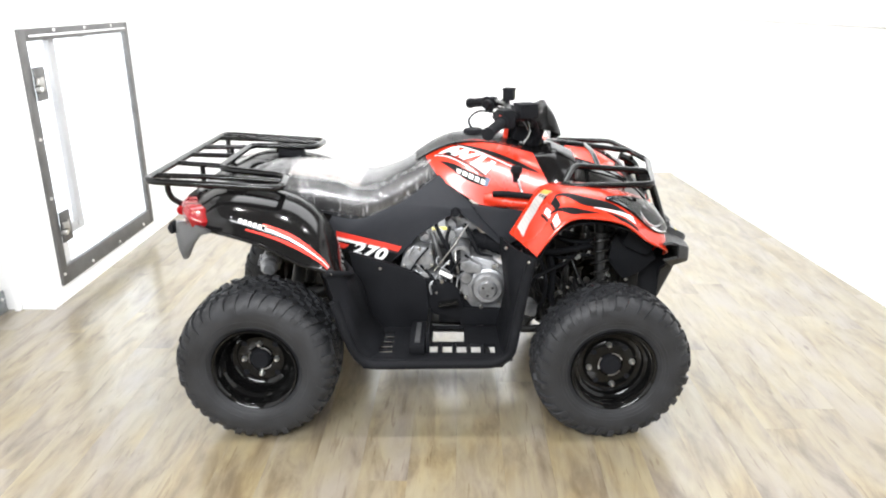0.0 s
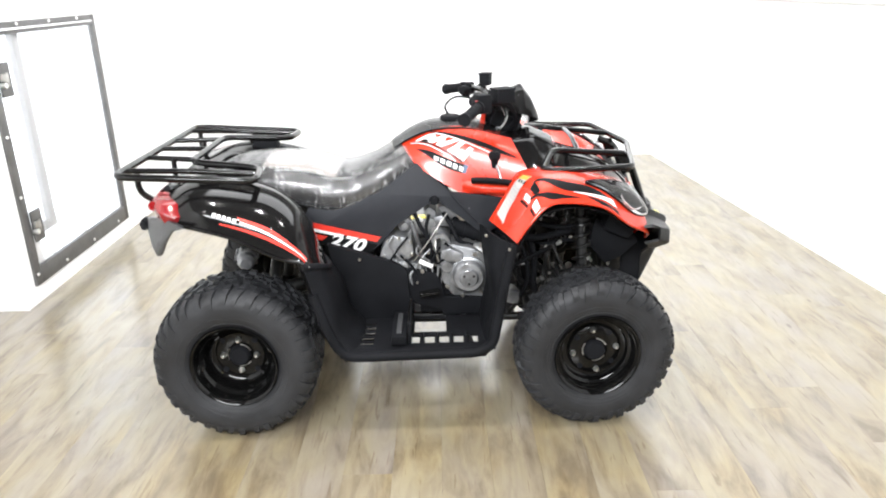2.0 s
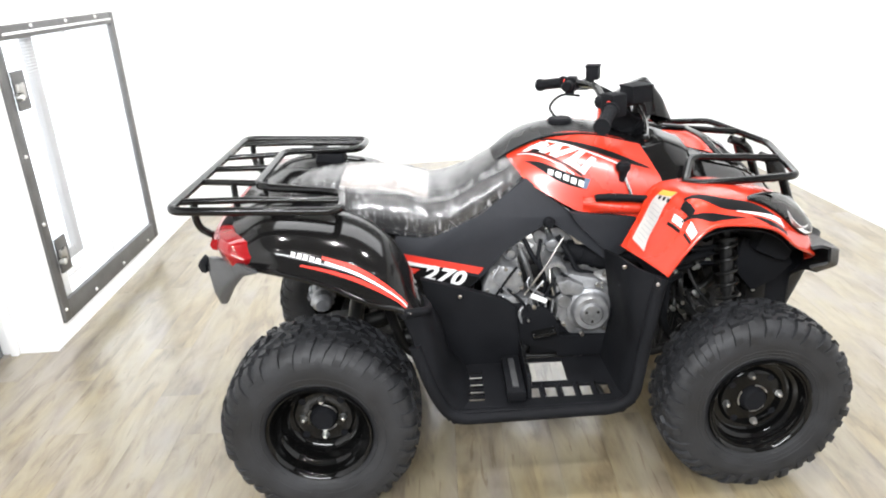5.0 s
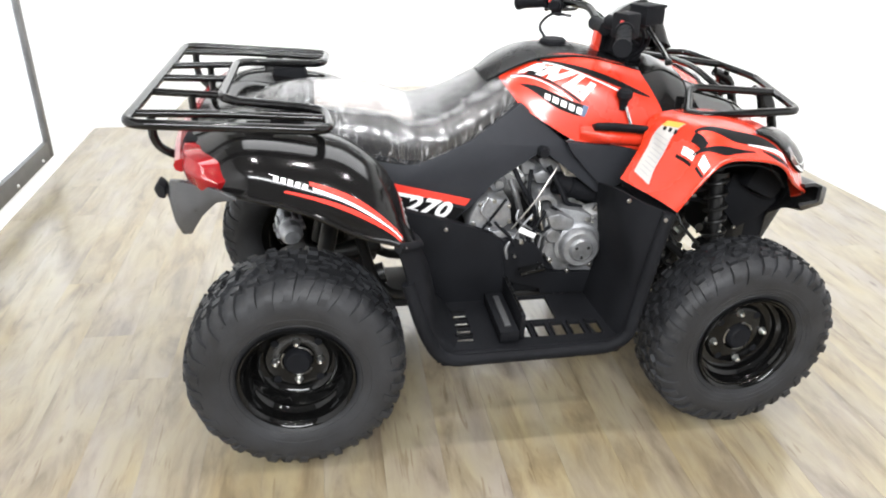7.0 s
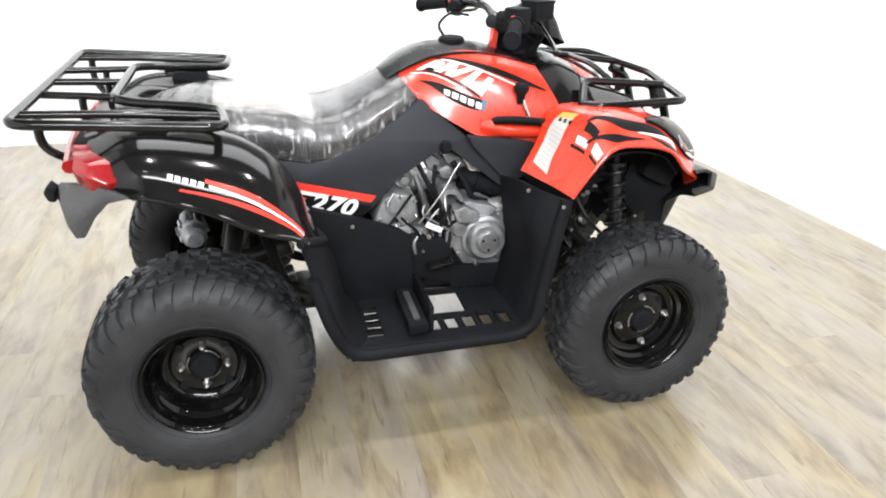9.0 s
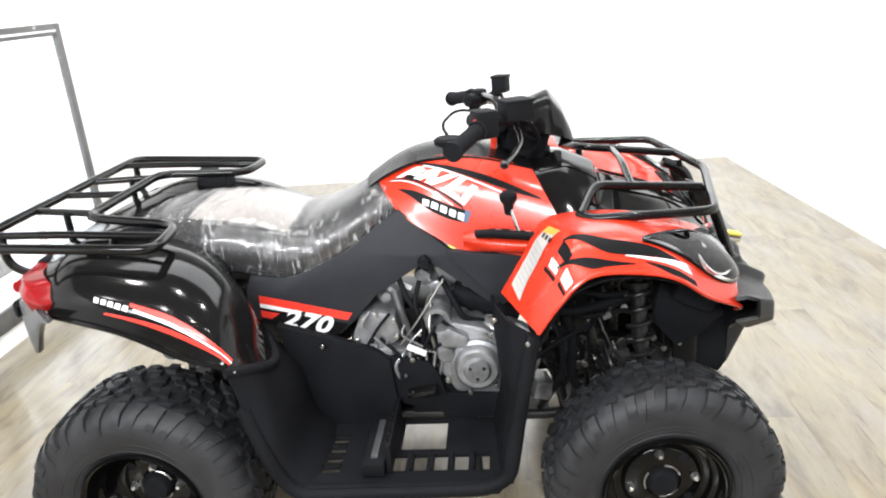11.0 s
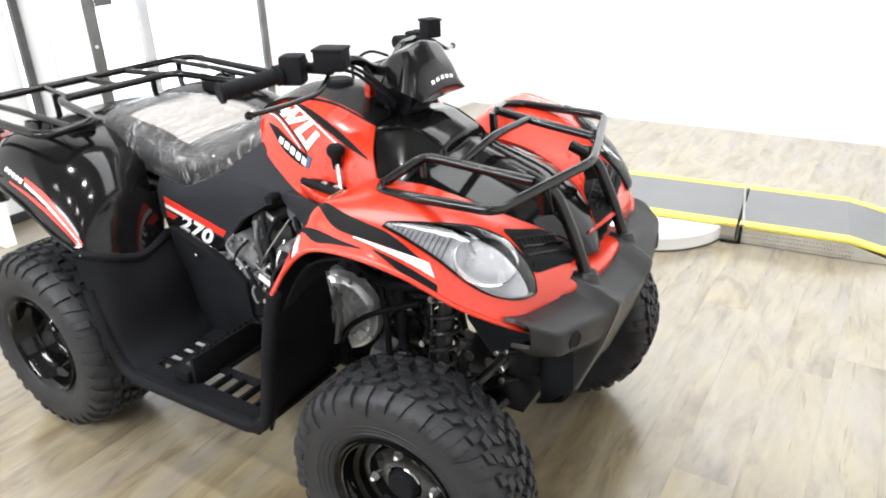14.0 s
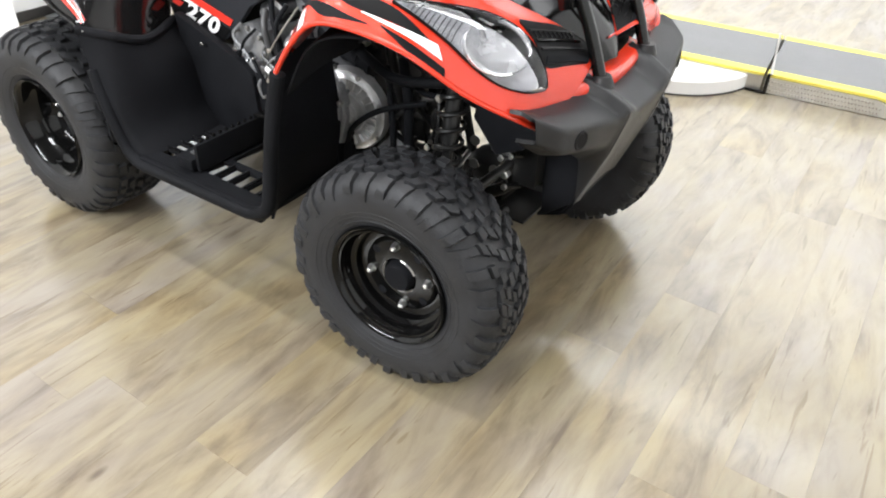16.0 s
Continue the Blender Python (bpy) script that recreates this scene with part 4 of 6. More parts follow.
    dish = [(1.06, 0.0045), (1.04, 0.0150), (1.0, 0.0160), (0.93, 0.0135), (0.8, 0.0105), (0.62, 0.0078), (0.42, 0.0060), (0.22, 0.0050), (0.06, 0.0048)]
    bowl_g = np.array([[bowl(r, a, q) for r, q in dish] for a in np.linspace(0, 2 * math.pi, 41)])
    bowl_b = np.array([[bowl(r, a, 0.0032) for r, q in dish] for a in np.linspace(0, 2 * math.pi, 41)])
    part("reflector", sheet(bowl_g, bowl_b), M_BOWL, lamp, "round grey reflector")
    # half-ring of bright metal put in for the light the bowl's edge catches
    part("rim_glint", tube_bm([bowl(1.02, a, 0.0158) for a in np.linspace(-1.1, 2.6, 30)], 0.0022, 6), M_REFLECTOR, lamp, "bright arc painted for the glint on the reflector rim")
    part("bulb_shade", tube_bm([front.at(*p) for p in ((0.690, 0.53, 0.014), (0.702, 0.58, 0.016), (0.716, 0.615, 0.014))], 0.0065, 8), M_REFLECTOR, lamp, "bright bulb holder")
    for u, v, w, tall, mat in ((0.708, 0.585, 0.009, 0.012, M_REFLECTOR), (0.705, 0.50, 0.006, 0.010, M_LAMPIN)):
        part("bulb_cap", lathe_bm([(0, 0), (w, 0), (w, tall * 0.6), (w * 0.6, tall), (0, tall)], 16, Matrix.Translation(front.at(u, v, 0.006)) @ pose(0, 0, 0, 60, 0, -30 * s)), mat, lamp)
    lens_g = np.array([[front.at(*(a + (b - a) * k / 13)[:2], 0.006 + 0.017 * abs(math.sin(math.pi * k / 13) * math.sin(math.pi * i / 29)) ** 0.7) for k in range(14)] for i, (a, b) in enumerate(zip(lens_lo, lens_hi))])
    lens = part("lens", sheet(lens_g, lens_g - (0, 0, 0.0015)), M_LENS, lamp, "clear plastic lens")
    lens.visible_shadow = False
    loop = [front.at(p[0], p[1], 0.0055) for p in lens_lo] + [front.at(p[0], p[1], 0.0055) for p in lens_hi[::-1]]
    part("gasket", tube_bm(loop + loop[:1], 0.0016, 6), M_BLACKPRINT, lamp, "black rubber gasket")
    # grille between headlight and bonnet
    grille = decal("grille", front, [(0.768, 0.245), (0.825, 0.350), (0.872, 0.470), (0.925, 0.385), (0.985, 0.240)], [(0.764, 0.215), (0.812, 0.110), (0.860, 0.02), (0.930, 0.012), (0.988, 0.012)], M_BLACKPRINT, quad, 0.002, 20, "black mesh grille in the nose", across=7, body=0.002)
    for (u0, v0), (u1, v1), wide, mat in (((0.800, 0.285), (0.905, 0.010), 0.010, M_MECH), ((0.826, 0.335), (0.940, 0.060), 0.014, M_GLOSS), ((0.846, 0.375), (0.958, 0.120), 0.010, M_MECH), ((0.868, 0.455), (0.985, 0.225), 0.055, M_MATTE)):
        decal("grille_bar", front, [(u0, v0), ((u0 + u1) / 2, (v0 + v1) / 2), (u1, v1)], [(u0 - 0.004, v0 - wide), ((u0 + u1) / 2 - 0.004, (v0 + v1) / 2 - wide), (u1 - 0.004, v1 - wide)], mat, grille, 0.0055, 8, body=0.004)
    for k in range(9):
        t = k / 8
        decal("grille_bar", front, [(0.806 + 0.086 * t, 0.262 - 0.235 * t), (0.814 + 0.086 * t, 0.282 - 0.235 * t), (0.822 + 0.090 * t, 0.302 - 0.235 * t)], [(0.808 + 0.087 * t, 0.256 - 0.235 * t), (0.816 + 0.087 * t, 0.276 - 0.235 * t), (0.824 + 0.091 * t, 0.296 - 0.235 * t)], M_MECH, grille, 0.0050, 4, body=0.003)

    tank = Skin(TANK_ROWS, 40, 24, s).outward((0, 1, 0.4))
    tc = panel("tank_cover", tank, M_RED, quad, 0.005, "glossy red tank side cover with white and black prints and a painted blue sheen")
    # slanted white emblem shapes over a thin black and a white line, a black flash above, a dark name plate below
    foot, head = lambda u: 0.235 + 1.02 * (u - 0.10), lambda u: 0.165 + 0.66 * (u - 0.25)
    for u0, u1, shift, f0, f1 in ((0.105, 0.142, 0.135, 0.0, 1.0), (0.150, 0.176, 0.110, 0.25, 0.95), (0.182, 0.206, 0.100, 0.20, 0.80), (0.205, 0.242, 0.130, 0.0, 1.0),
                                  (0.268, 0.304, 0.060, 0.0, 1.0), (0.262, 0.300, 0.165, 0.0, 1.0), (0.345, 0.380, 0.130, 0.0, 1.0), (0.370, 0.440, 0.030, 0.0, 0.22), (0.432, 0.466, 0.120, 0.0, 0.85)):
        lerp = lambda u, k: (u + shift * k, foot(u) + (head(u + shift) - foot(u)) * k)
        decal("emblem_bar", tank, [lerp(u0, f0), lerp(u1, f0)], [lerp(u0, f1), lerp(u1, f1)], M_WHITE, tc, 0.0024, 4, across=6)
    decal("emblem_shade", tank, [(0.150, 0.300), (0.195, 0.345), (0.240, 0.385)], [(0.215, 0.215), (0.260, 0.250), (0.300, 0.280)], M_BLACKPRINT, tc, 0.0016, 8, across=4)
    decal("emblem_shade", tank, [(0.085, 0.262), (0.250, 0.432), (0.455, 0.640)], [(0.085, 0.240), (0.250, 0.402), (0.455, 0.612)], M_BLACKPRINT, tc, 0.0014, 16)
    decal("flash", tank, [(0.065, 0.262), (0.230, 0.455), (0.400, 0.630)], [(0.065, 0.246), (0.230, 0.436), (0.400, 0.616)], M_WHITE, tc, 0.0016, 16, label="thin white line")
    decal("flash", tank, [(0.235, 0.110), (0.500, 0.300), (0.735, 0.400), (0.950, 0.445)], [(0.245, 0.090), (0.520, 0.225), (0.750, 0.325), (0.940, 0.415)], M_BLACKPRINT, tc, 0.0016, 20, label="black flash")
    decal("flash", tank, [(0.270, 0.158), (0.490, 0.328), (0.715, 0.452)], [(0.275, 0.140), (0.495, 0.312), (0.720, 0.435)], M_WHITE, tc, 0.0016, 18, label="thin white line")
    decal("name_plate", tank, [(0.090, 0.472), (0.180, 0.640), (0.265, 0.740), (0.380, 0.760), (0.470, 0.755)], [(0.093, 0.462), (0.190, 0.520), (0.290, 0.590), (0.400, 0.632), (0.505, 0.648)], M_BLACKPRINT, tc, 0.0016, 18, "dark name plate print", across=5)
    # bluish reflection on the black plate, painted in as a colour patch
    decal("plate_sheen", tank, [(0.440, 0.756), (0.471, 0.754)], [(0.470, 0.644), (0.505, 0.650)], M_BLUESHEEN, tc, 0.0021, 4, "slate blue sheen painted on the end of the name plate", across=4)
    for k in range(5):
        u0 = 0.222 + 0.048 * k
        decal("print_bar", tank, [(u0, 0.690 + 0.012 * k), (u0 + 0.034, 0.698 + 0.012 * k)], [(u0 + 0.012, 0.618 + 0.014 * k), (u0 + 0.046, 0.628 + 0.014 * k)], M_WHITE, tc, 0.0028, 3)

# safety label on the leg of the right fender
front_r = Skin(FRONT_ROWS, 60, 26, -1).outward((0.2, 0.5, 1))
label_ob = decal("safety_label", front_r, [(0.03, 0.40), (0.10, 0.34), (0.20, 0.35), (0.285, 0.42)], [(0.05, 0.12), (0.12, 0.11), (0.20, 0.13), (0.275, 0.22)], M_LABEL, quad, 0.003, 22, "white safety label with an orange head and small print", across=6)
decal("label_head", front_r, [(0.258, 0.39), (0.284, 0.42)], [(0.248, 0.19), (0.274, 0.222)], M_ORANGE, label_ob, 0.0042, 6)
for k in range(9):
    u0 = 0.055 + 0.018 * k
    decal("print_bar", front_r, [(u0, 0.33), (u0 + 0.004, 0.33)], [(u0 + 0.012, 0.17), (u0 + 0.016, 0.17)], M_PRINTGREY, label_ob, 0.0042, 3)
for k in range(3):
    decal("print_bar", front_r, [(0.232, 0.40 - 0.07 * k), (0.248, 0.40 - 0.07 * k)], [(0.232, 0.365 - 0.07 * k), (0.248, 0.365 - 0.07 * k)], M_BLACKPRINT, label_ob, 0.0042, 3)

# bonnet and nose
HOOD_ROWS = [
    [(0.388, -0.204, 0.804), (0.336, -0.134, 0.906), (0.330, 0.0, 0.918), (0.336, 0.134, 0.906), (0.388, 0.186, 0.808)],
    [(0.424, -0.194, 0.816), (0.412, -0.090, 0.910), (0.408, 0.0, 0.924), (0.412, 0.082, 0.910), (0.424, 0.178, 0.818)],
    [(0.464, -0.188, 0.814), (0.484, -0.078, 0.878), (0.488, -0.005, 0.890), (0.484, 0.068, 0.880), (0.464, 0.170, 0.818)],
    [(0.486, -0.187, 0.812), (0.494, -0.080, 0.848), (0.498, -0.005, 0.862), (0.494, 0.072, 0.850), (0.486, 0.168, 0.816)],
    [(0.640, -0.156, 0.780), (0.650, -0.088, 0.800), (0.654, 0.010, 0.805), (0.650, 0.092, 0.800), (0.640, 0.150, 0.784)],
    [(0.710, -0.118, 0.744), (0.722, -0.052, 0.754), (0.728, 0.022, 0.756), (0.722, 0.082, 0.754), (0.710, 0.132, 0.746)],
    [(0.755, -0.060, 0.704), (0.766, -0.020, 0.710), (0.770, 0.030, 0.708), (0.766, 0.070, 0.710), (0.755, 0.102, 0.704)],
    [(0.778, -0.034, 0.678), (0.788, -0.008, 0.682), (0.791, 0.022, 0.680), (0.788, 0.050, 0.682), (0.778, 0.074, 0.678)],
    [(0.794, -0.014, 0.652), (0.802, 0.002, 0.654), (0.805, 0.018, 0.653), (0.802, 0.034, 0.654), (0.794, 0.050, 0.652)],
]
hood = facet(HOOD_ROWS, 65, 33).outward((0, 0, 1))
bonnet = panel("bonnet", hood, M_GLOSS, quad, 0.005, "glossy black bonnet that narrows to the nose")
for s in (-1, 1):
    decal("crease", hood, [(0.02, 0.5 + s * 0.262), (0.12, 0.5 + s * 0.262), (0.36, 0.5 + s * 0.29)], [(0.02, 0.5 + s * 0.248), (0.12, 0.5 + s * 0.248), (0.36, 0.5 + s * 0.276)], M_GLOSS, bonnet, 0.003, 12, body=0.003)
    decal("crease", hood, [(0.315, 0.5 + s * 0.30), (0.52, 0.5 + s * 0.22), (0.73, 0.5 + s * 0.30)], [(0.315, 0.5 + s * 0.27), (0.52, 0.5 + s * 0.17), (0.73, 0.5 + s * 0.22)], M_GLOSS, bonnet, 0.004, 16, body=0.004)
emblem_at = hood.at(0.83, 0.5, 0.002)
badge = part("emblem", lathe_bm([(0, 0.003), (0.009, 0.003), (0.011, 0.0), (0, 0)], 20, Matrix.Translation(emblem_at) @ pose(0, 0, 0, 44, 0, 90)), M_REDPRINT, bonnet, "small red round emblem")
part("emblem_core", lathe_bm([(0, 0.0038), (0.0048, 0.0038), (0.0052, 0.003), (0, 0.003)], 16, Matrix.Translation(emblem_at) @ pose(0, 0, 0, 44, 0, 90)), M_WHITE, badge, "white centre")
NOSE_ROWS = [[(0.760, -0.190, 0.575), (0.795, -0.130, 0.580), (0.812, 0.018, 0.585), (0.795, 0.165, 0.580), (0.760, 0.225, 0.575)],
             [(0.792, -0.172, 0.624), (0.818, -0.090, 0.632), (0.828, 0.018, 0.632), (0.818, 0.126, 0.632), (0.792, 0.208, 0.624)],
             [(0.768, -0.140, 0.646), (0.786, -0.075, 0.650), (0.788, 0.018, 0.642), (0.786, 0.110, 0.650), (0.768, 0.176, 0.646)]]
panel("nose", Skin(np.array(NOSE_ROWS), 12, 25).outward((1, 0, 0.3)), M_RED, quad, 0.005, "glossy red nose under the grille")

# black tank top with a filler cap
TOP_ROWS = [
    [(-0.07, -0.084, 0.872), (-0.075, 0.0, 0.886), (-0.07, 0.084, 0.872)],
    [(-0.002, -0.107, 0.915), (0.0, 0.0, 0.932), (-0.002, 0.107, 0.915)],
    [(0.078, -0.110, 0.940), (0.08, 0.0, 0.956), (0.078, 0.110, 0.940)],
    [(0.198, -0.112, 0.940), (0.20, 0.0, 0.952), (0.198, 0.112, 0.940)],
    [(0.334, -0.130, 0.910), (0.335, 0.0, 0.918), (0.334, 0.130, 0.910)],
]
panel("tank_top", Skin(TOP_ROWS, 30, 21).outward((0, 0, 1)), M_SATIN, quad, 0.006, "satin black tank top")
turned("filler_cap", [(0, 0.018), (0.030, 0.018), (0.036, 0.013), (0.036, 0.004), (0.055, 0.002), (0.058, -0.01), (0, -0.01)], (0.132, 0, 0.950), M_MATTE, quad, (90, 0, 0), 28, "black filler cap")

# seat under a clear film, with a sheet of card on it
SEAT_ROWS = [
    [(-0.650, 0.11, 0.775), (-0.662, 0.10, 0.795), (-0.665, 0.06, 0.812), (-0.668, 0.0, 0.818)],
    [(-0.60, 0.160, 0.758), (-0.61, 0.160, 0.796), (-0.61, 0.11, 0.828), (-0.61, 0.0, 0.838)],
    [(-0.48, 0.182, 0.732), (-0.48, 0.188, 0.780), (-0.48, 0.145, 0.826), (-0.48, 0.0, 0.838)],
    [(-0.36, 0.186, 0.704), (-0.36, 0.192, 0.760), (-0.36, 0.15, 0.812), (-0.36, 0.0, 0.826)],
    [(-0.25, 0.184, 0.688), (-0.25, 0.190, 0.738), (-0.25, 0.15, 0.784), (-0.25, 0.0, 0.797)],
    [(-0.14, 0.172, 0.730), (-0.15, 0.175, 0.775), (-0.155, 0.13, 0.812), (-0.16, 0.0, 0.825)],
    [(-0.04, 0.155, 0.795), (-0.055, 0.150, 0.832), (-0.065, 0.10, 0.862), (-0.07, 0.0, 0.874)],
    [(0.005, 0.135, 0.832), (-0.010, 0.13, 0.858), (-0.022, 0.09, 0.882), (-0.03, 0.0, 0.895)],
]
seat_rows = [[(x, -w, z) for x, w, z in row] + [(x, w, z) for x, w, z in row[-2::-1]] for row in SEAT_ROWS]
seat_skin = Skin(seat_rows, 60, 49).outward((0, 0, 1))
seat = panel("seat", seat_skin, M_SEAT, quad, 0.03, "black vinyl seat still wrapped in clear film")
film_g = seat_skin.g.copy()
for i in range(film_g.shape[0]):
    for j in range(film_g.shape[1]):
        p = Vector(film_g[i, j])
        fold = abs(noise.noise(Vector((p.x * 21 + p.y * 7, p.y * 5, p.z * 4)))) ** 0.5
        film_g[i, j] += seat_skin.n[i, j] * (0.0050 + 0.0060 * (1 - fold) * (0.25 + 0.75 * min(1.0, abs(p.y) / 0.15) ** 2))
film_bm = bmesh.new()
film_v = [[film_bm.verts.new(p) for p in row] for row in film_g]
for i in range(len(film_v) - 1):
    for j in range(len(film_v[0]) - 1):
        film_bm.faces.new((film_v[i][j], film_v[i + 1][j], film_v[i + 1][j + 1], film_v[i][j + 1]))
film = part("film_wrap", film_bm, M_FILM, seat, "crinkled clear plastic film", smooth=180)
film.visible_shadow = False
decal("card", seat_skin, [(0.25, 0.34), (0.40, 0.335), (0.55, 0.335)], [(0.25, 0.66), (0.40, 0.66), (0.55, 0.66)], M_PAPER, seat, 0.0035, 20, "white card laid under the film", across=12)
for s in (-1, 1):
    part("piping", tube_bm([seat_skin.at(u, 0.0 if s < 0 else 1.0) for u in np.linspace(0, 1, 50)], 0.008, 8), M_MATTE, seat, "black seat edge")

# racks
rack = tube("rear_rack", [(-0.49, -0.25, 0.850), (-0.475, -0.41, 0.848), (-0.90, -0.415, 0.874), (-0.90, 0.415, 0.874), (-0.475, 0.41, 0.848), (-0.49, 0.25, 0.850), (-0.73, 0.205, 0.868), (-0.73, -0.205, 0.868)],
            0.0115, M_TUBE, quad, 0.045, True, "black tubular rear rack")
for y0, y1, x1 in ((-0.33, -0.33, -0.49), (0.33, 0.33, -0.49), (-0.14, -0.205, -0.72), (0.14, 0.205, -0.72), (0.0, 0.0, -0.73)):
    tube("rack_bar", [(-0.90, y0, 0.872), (-0.72, (y0 + y1) / 2 if x1 == -0.72 else y0, 0.867), (x1, y1, 0.868 if x1 < -0.6 else 0.852)], 0.009, M_TUBE, rack)
for s in (-1, 1):
    tube("rack_leg", [(-0.862, s * 0.33, 0.868), (-0.865, s * 0.33, 0.80), (-0.81, s * 0.30, 0.755), (-0.74, s * 0.28, 0.77)], 0.010, M_TUBE, rack, 0.05)
    tube("rack_leg", [(-0.80, s * 0.17, 0.870), (-0.80, s * 0.17, 0.78)], 0.009, M_TUBE, rack)
    part("rack_bracket", prism_bm([(-0.66, 0.852), (-0.61, 0.85), (-0.595, 0.80), (-0.63, 0.78), (-0.675, 0.80)], (s * 0.33 - 0.02, s * 0.33 + 0.02), 0.004), M_TUBE, rack)
    part("rack_bolt", lathe_bm(disc_profile(0.007, -0.004, 0.004), 8, pose(-0.635, s * 0.353, 0.815)), M_BOLT, rack)

frack = tube("front_rack", [(0.43, -0.245, 0.826), (0.455, -0.285, 0.828), (0.712, -0.285, 0.834), (0.772, 0.035, 0.845), (0.690, 0.325, 0.862), (0.455, 0.332, 0.868), (0.43, 0.29, 0.872), (0.472, 0.166, 0.888),
             (0.720, 0.168, 0.856)], 0.0105, M_TUBE, quad, 0.03, False, "black tubular front rack")
tube("rack_bar", [(0.43, -0.245, 0.826), (0.472, -0.15, 0.866), (0.720, -0.14, 0.846)], 0.0105, M_TUBE, frack, 0.03)
tube("rack_bar", [(0.56, -0.15, 0.860), (0.56, 0.0, 0.884), (0.56, 0.163, 0.877)], 0.009, M_TUBE, frack, 0.05)
for s in (-1, 1):
    tube("rack_leg", [(0.472, s * 0.155, 0.866 + 0.010 * (s + 1)), (0.475, s * 0.158, 0.80)], 0.0105, M_TUBE, frack)
    part("rack_bracket", prism_bm([(0.70, 0.842), (0.74, 0.842), (0.755, 0.775), (0.725, 0.765)], (0.015 + s * 0.12 - 0.012, 0.015 + s * 0.12 + 0.012), 0.004), M_TUBE, frack)

# bumper: two tubes into a faceted shield
bumper = new("front_bumper")
bumper.parent = quad
bumper.location = (0, 0.015, 0)
for s in (-1, 1):
    tube("bumper_tube", [(0.687, s * 0.112 - 0.007, 0.845), (0.745, s * 0.112 - 0.002, 0.821), (0.787, s * 0.113 + 0.015, 0.720), (0.817, s * 0.114 + 0.020, 0.636)], 0.0135, M_TUBE, bumper, 0.04)
    turned("collar", [(0, 0.012), (0.017, 0.012), (0.021, 0.004), (0.026, -0.010), (0, -0.010)], (0.820, s * 0.114 + 0.020, 0.638), M_SHIELD, bumper, (90, 0, 0), 14)
# each wing from its raised ear to the ridge that runs down the front, then the hollow between the ridges
SHIELD_ROWS = [[(0.752, 0.342, 0.648), (0.778, 0.344, 0.652), (0.806, 0.342, 0.642), (0.810, 0.338, 0.592), (0.762, 0.330, 0.580)],
               [(0.760, 0.318, 0.640), (0.802, 0.316, 0.638), (0.850, 0.308, 0.622), (0.854, 0.304, 0.570), (0.800, 0.298, 0.550)],
               [(0.780, 0.220, 0.630), (0.830, 0.220, 0.622), (0.872, 0.215, 0.606), (0.868, 0.210, 0.548), (0.815, 0.200, 0.520)],
               [(0.785, 0.138, 0.628), (0.840, 0.136, 0.612), (0.888, 0.132, 0.588), (0.868, 0.130, 0.520), (0.810, 0.126, 0.470)],
               [(0.790, 0.128, 0.650), (0.845, 0.120, 0.632), (0.898, 0.112, 0.604), (0.868, 0.116, 0.500), (0.812, 0.116, 0.360)],
               [(0.790, 0.096, 0.648), (0.845, 0.094, 0.628), (0.899, 0.092, 0.598), (0.868, 0.096, 0.494), (0.812, 0.098, 0.352)],
               [(0.800, 0.070, 0.620), (0.850, 0.062, 0.604), (0.896, 0.056, 0.582), (0.862, 0.060, 0.486), (0.806, 0.064, 0.350)]]
shield_rows = [[(x, -y, z) for x, y, z in row] for row in SHIELD_ROWS] + [[(x, y, z) for x, y, z in row] for row in SHIELD_ROWS[::-1]]
shield = facet(shield_rows, 105, 33).outward((1, 0, 0))
panel("shield", shield, M_SHIELD, bumper, 0.008, "textured black plastic bumper shield with raised ears and worn ridges")
for q in (4.5 / 13, 8.5 / 13):
    decal("shield_edge", shield, [(q - 0.034, 0.50), (q - 0.034, 0.75), (q - 0.034, 0.99)], [(q + 0.034, 0.50), (q + 0.034, 0.75), (q + 0.034, 0.99)], M_GREYPL, bumper, 0.0020, 14, "worn raised edge", body=0.003)
SKID_ROWS = [[(0.816, y, 0.380), (0.806, y * 0.95, 0.345), (0.780, y * 0.85, 0.305), (0.715, y * 0.8, 0.275)] for y in (-0.115, -0.06, 0.06, 0.115)]
panel("skid_plate", facet(SKID_ROWS, 25, 31).outward((1, 0, 0)), M_MATTE, bumper, 0.006, "black plastic skid plate")
for s in (-1, 1):
    part("cheek", prism_bm([(0.860, 0.545), (0.822, 0.43), (0.802, 0.35), (0.735, 0.295), (0.725, 0.46), (0.76, 0.565)], (s * 0.118, s * 0.105), 0.004), M_MATTE, bumper)
for s in (-1, 1):
    turned("bumper_hole", [(0, 0.0010), (0.014, 0.0010), (0.016, 0.0025), (0.018, 0.0025), (0.020, 0.0), (0.018, -0.003), (0, -0.003)], (0.8615, s * 0.258, 0.586), M_BLACKPRINT, bumper, (0, 0, -78 * s if s > 0 else 258), 20, "round recess in the shield")

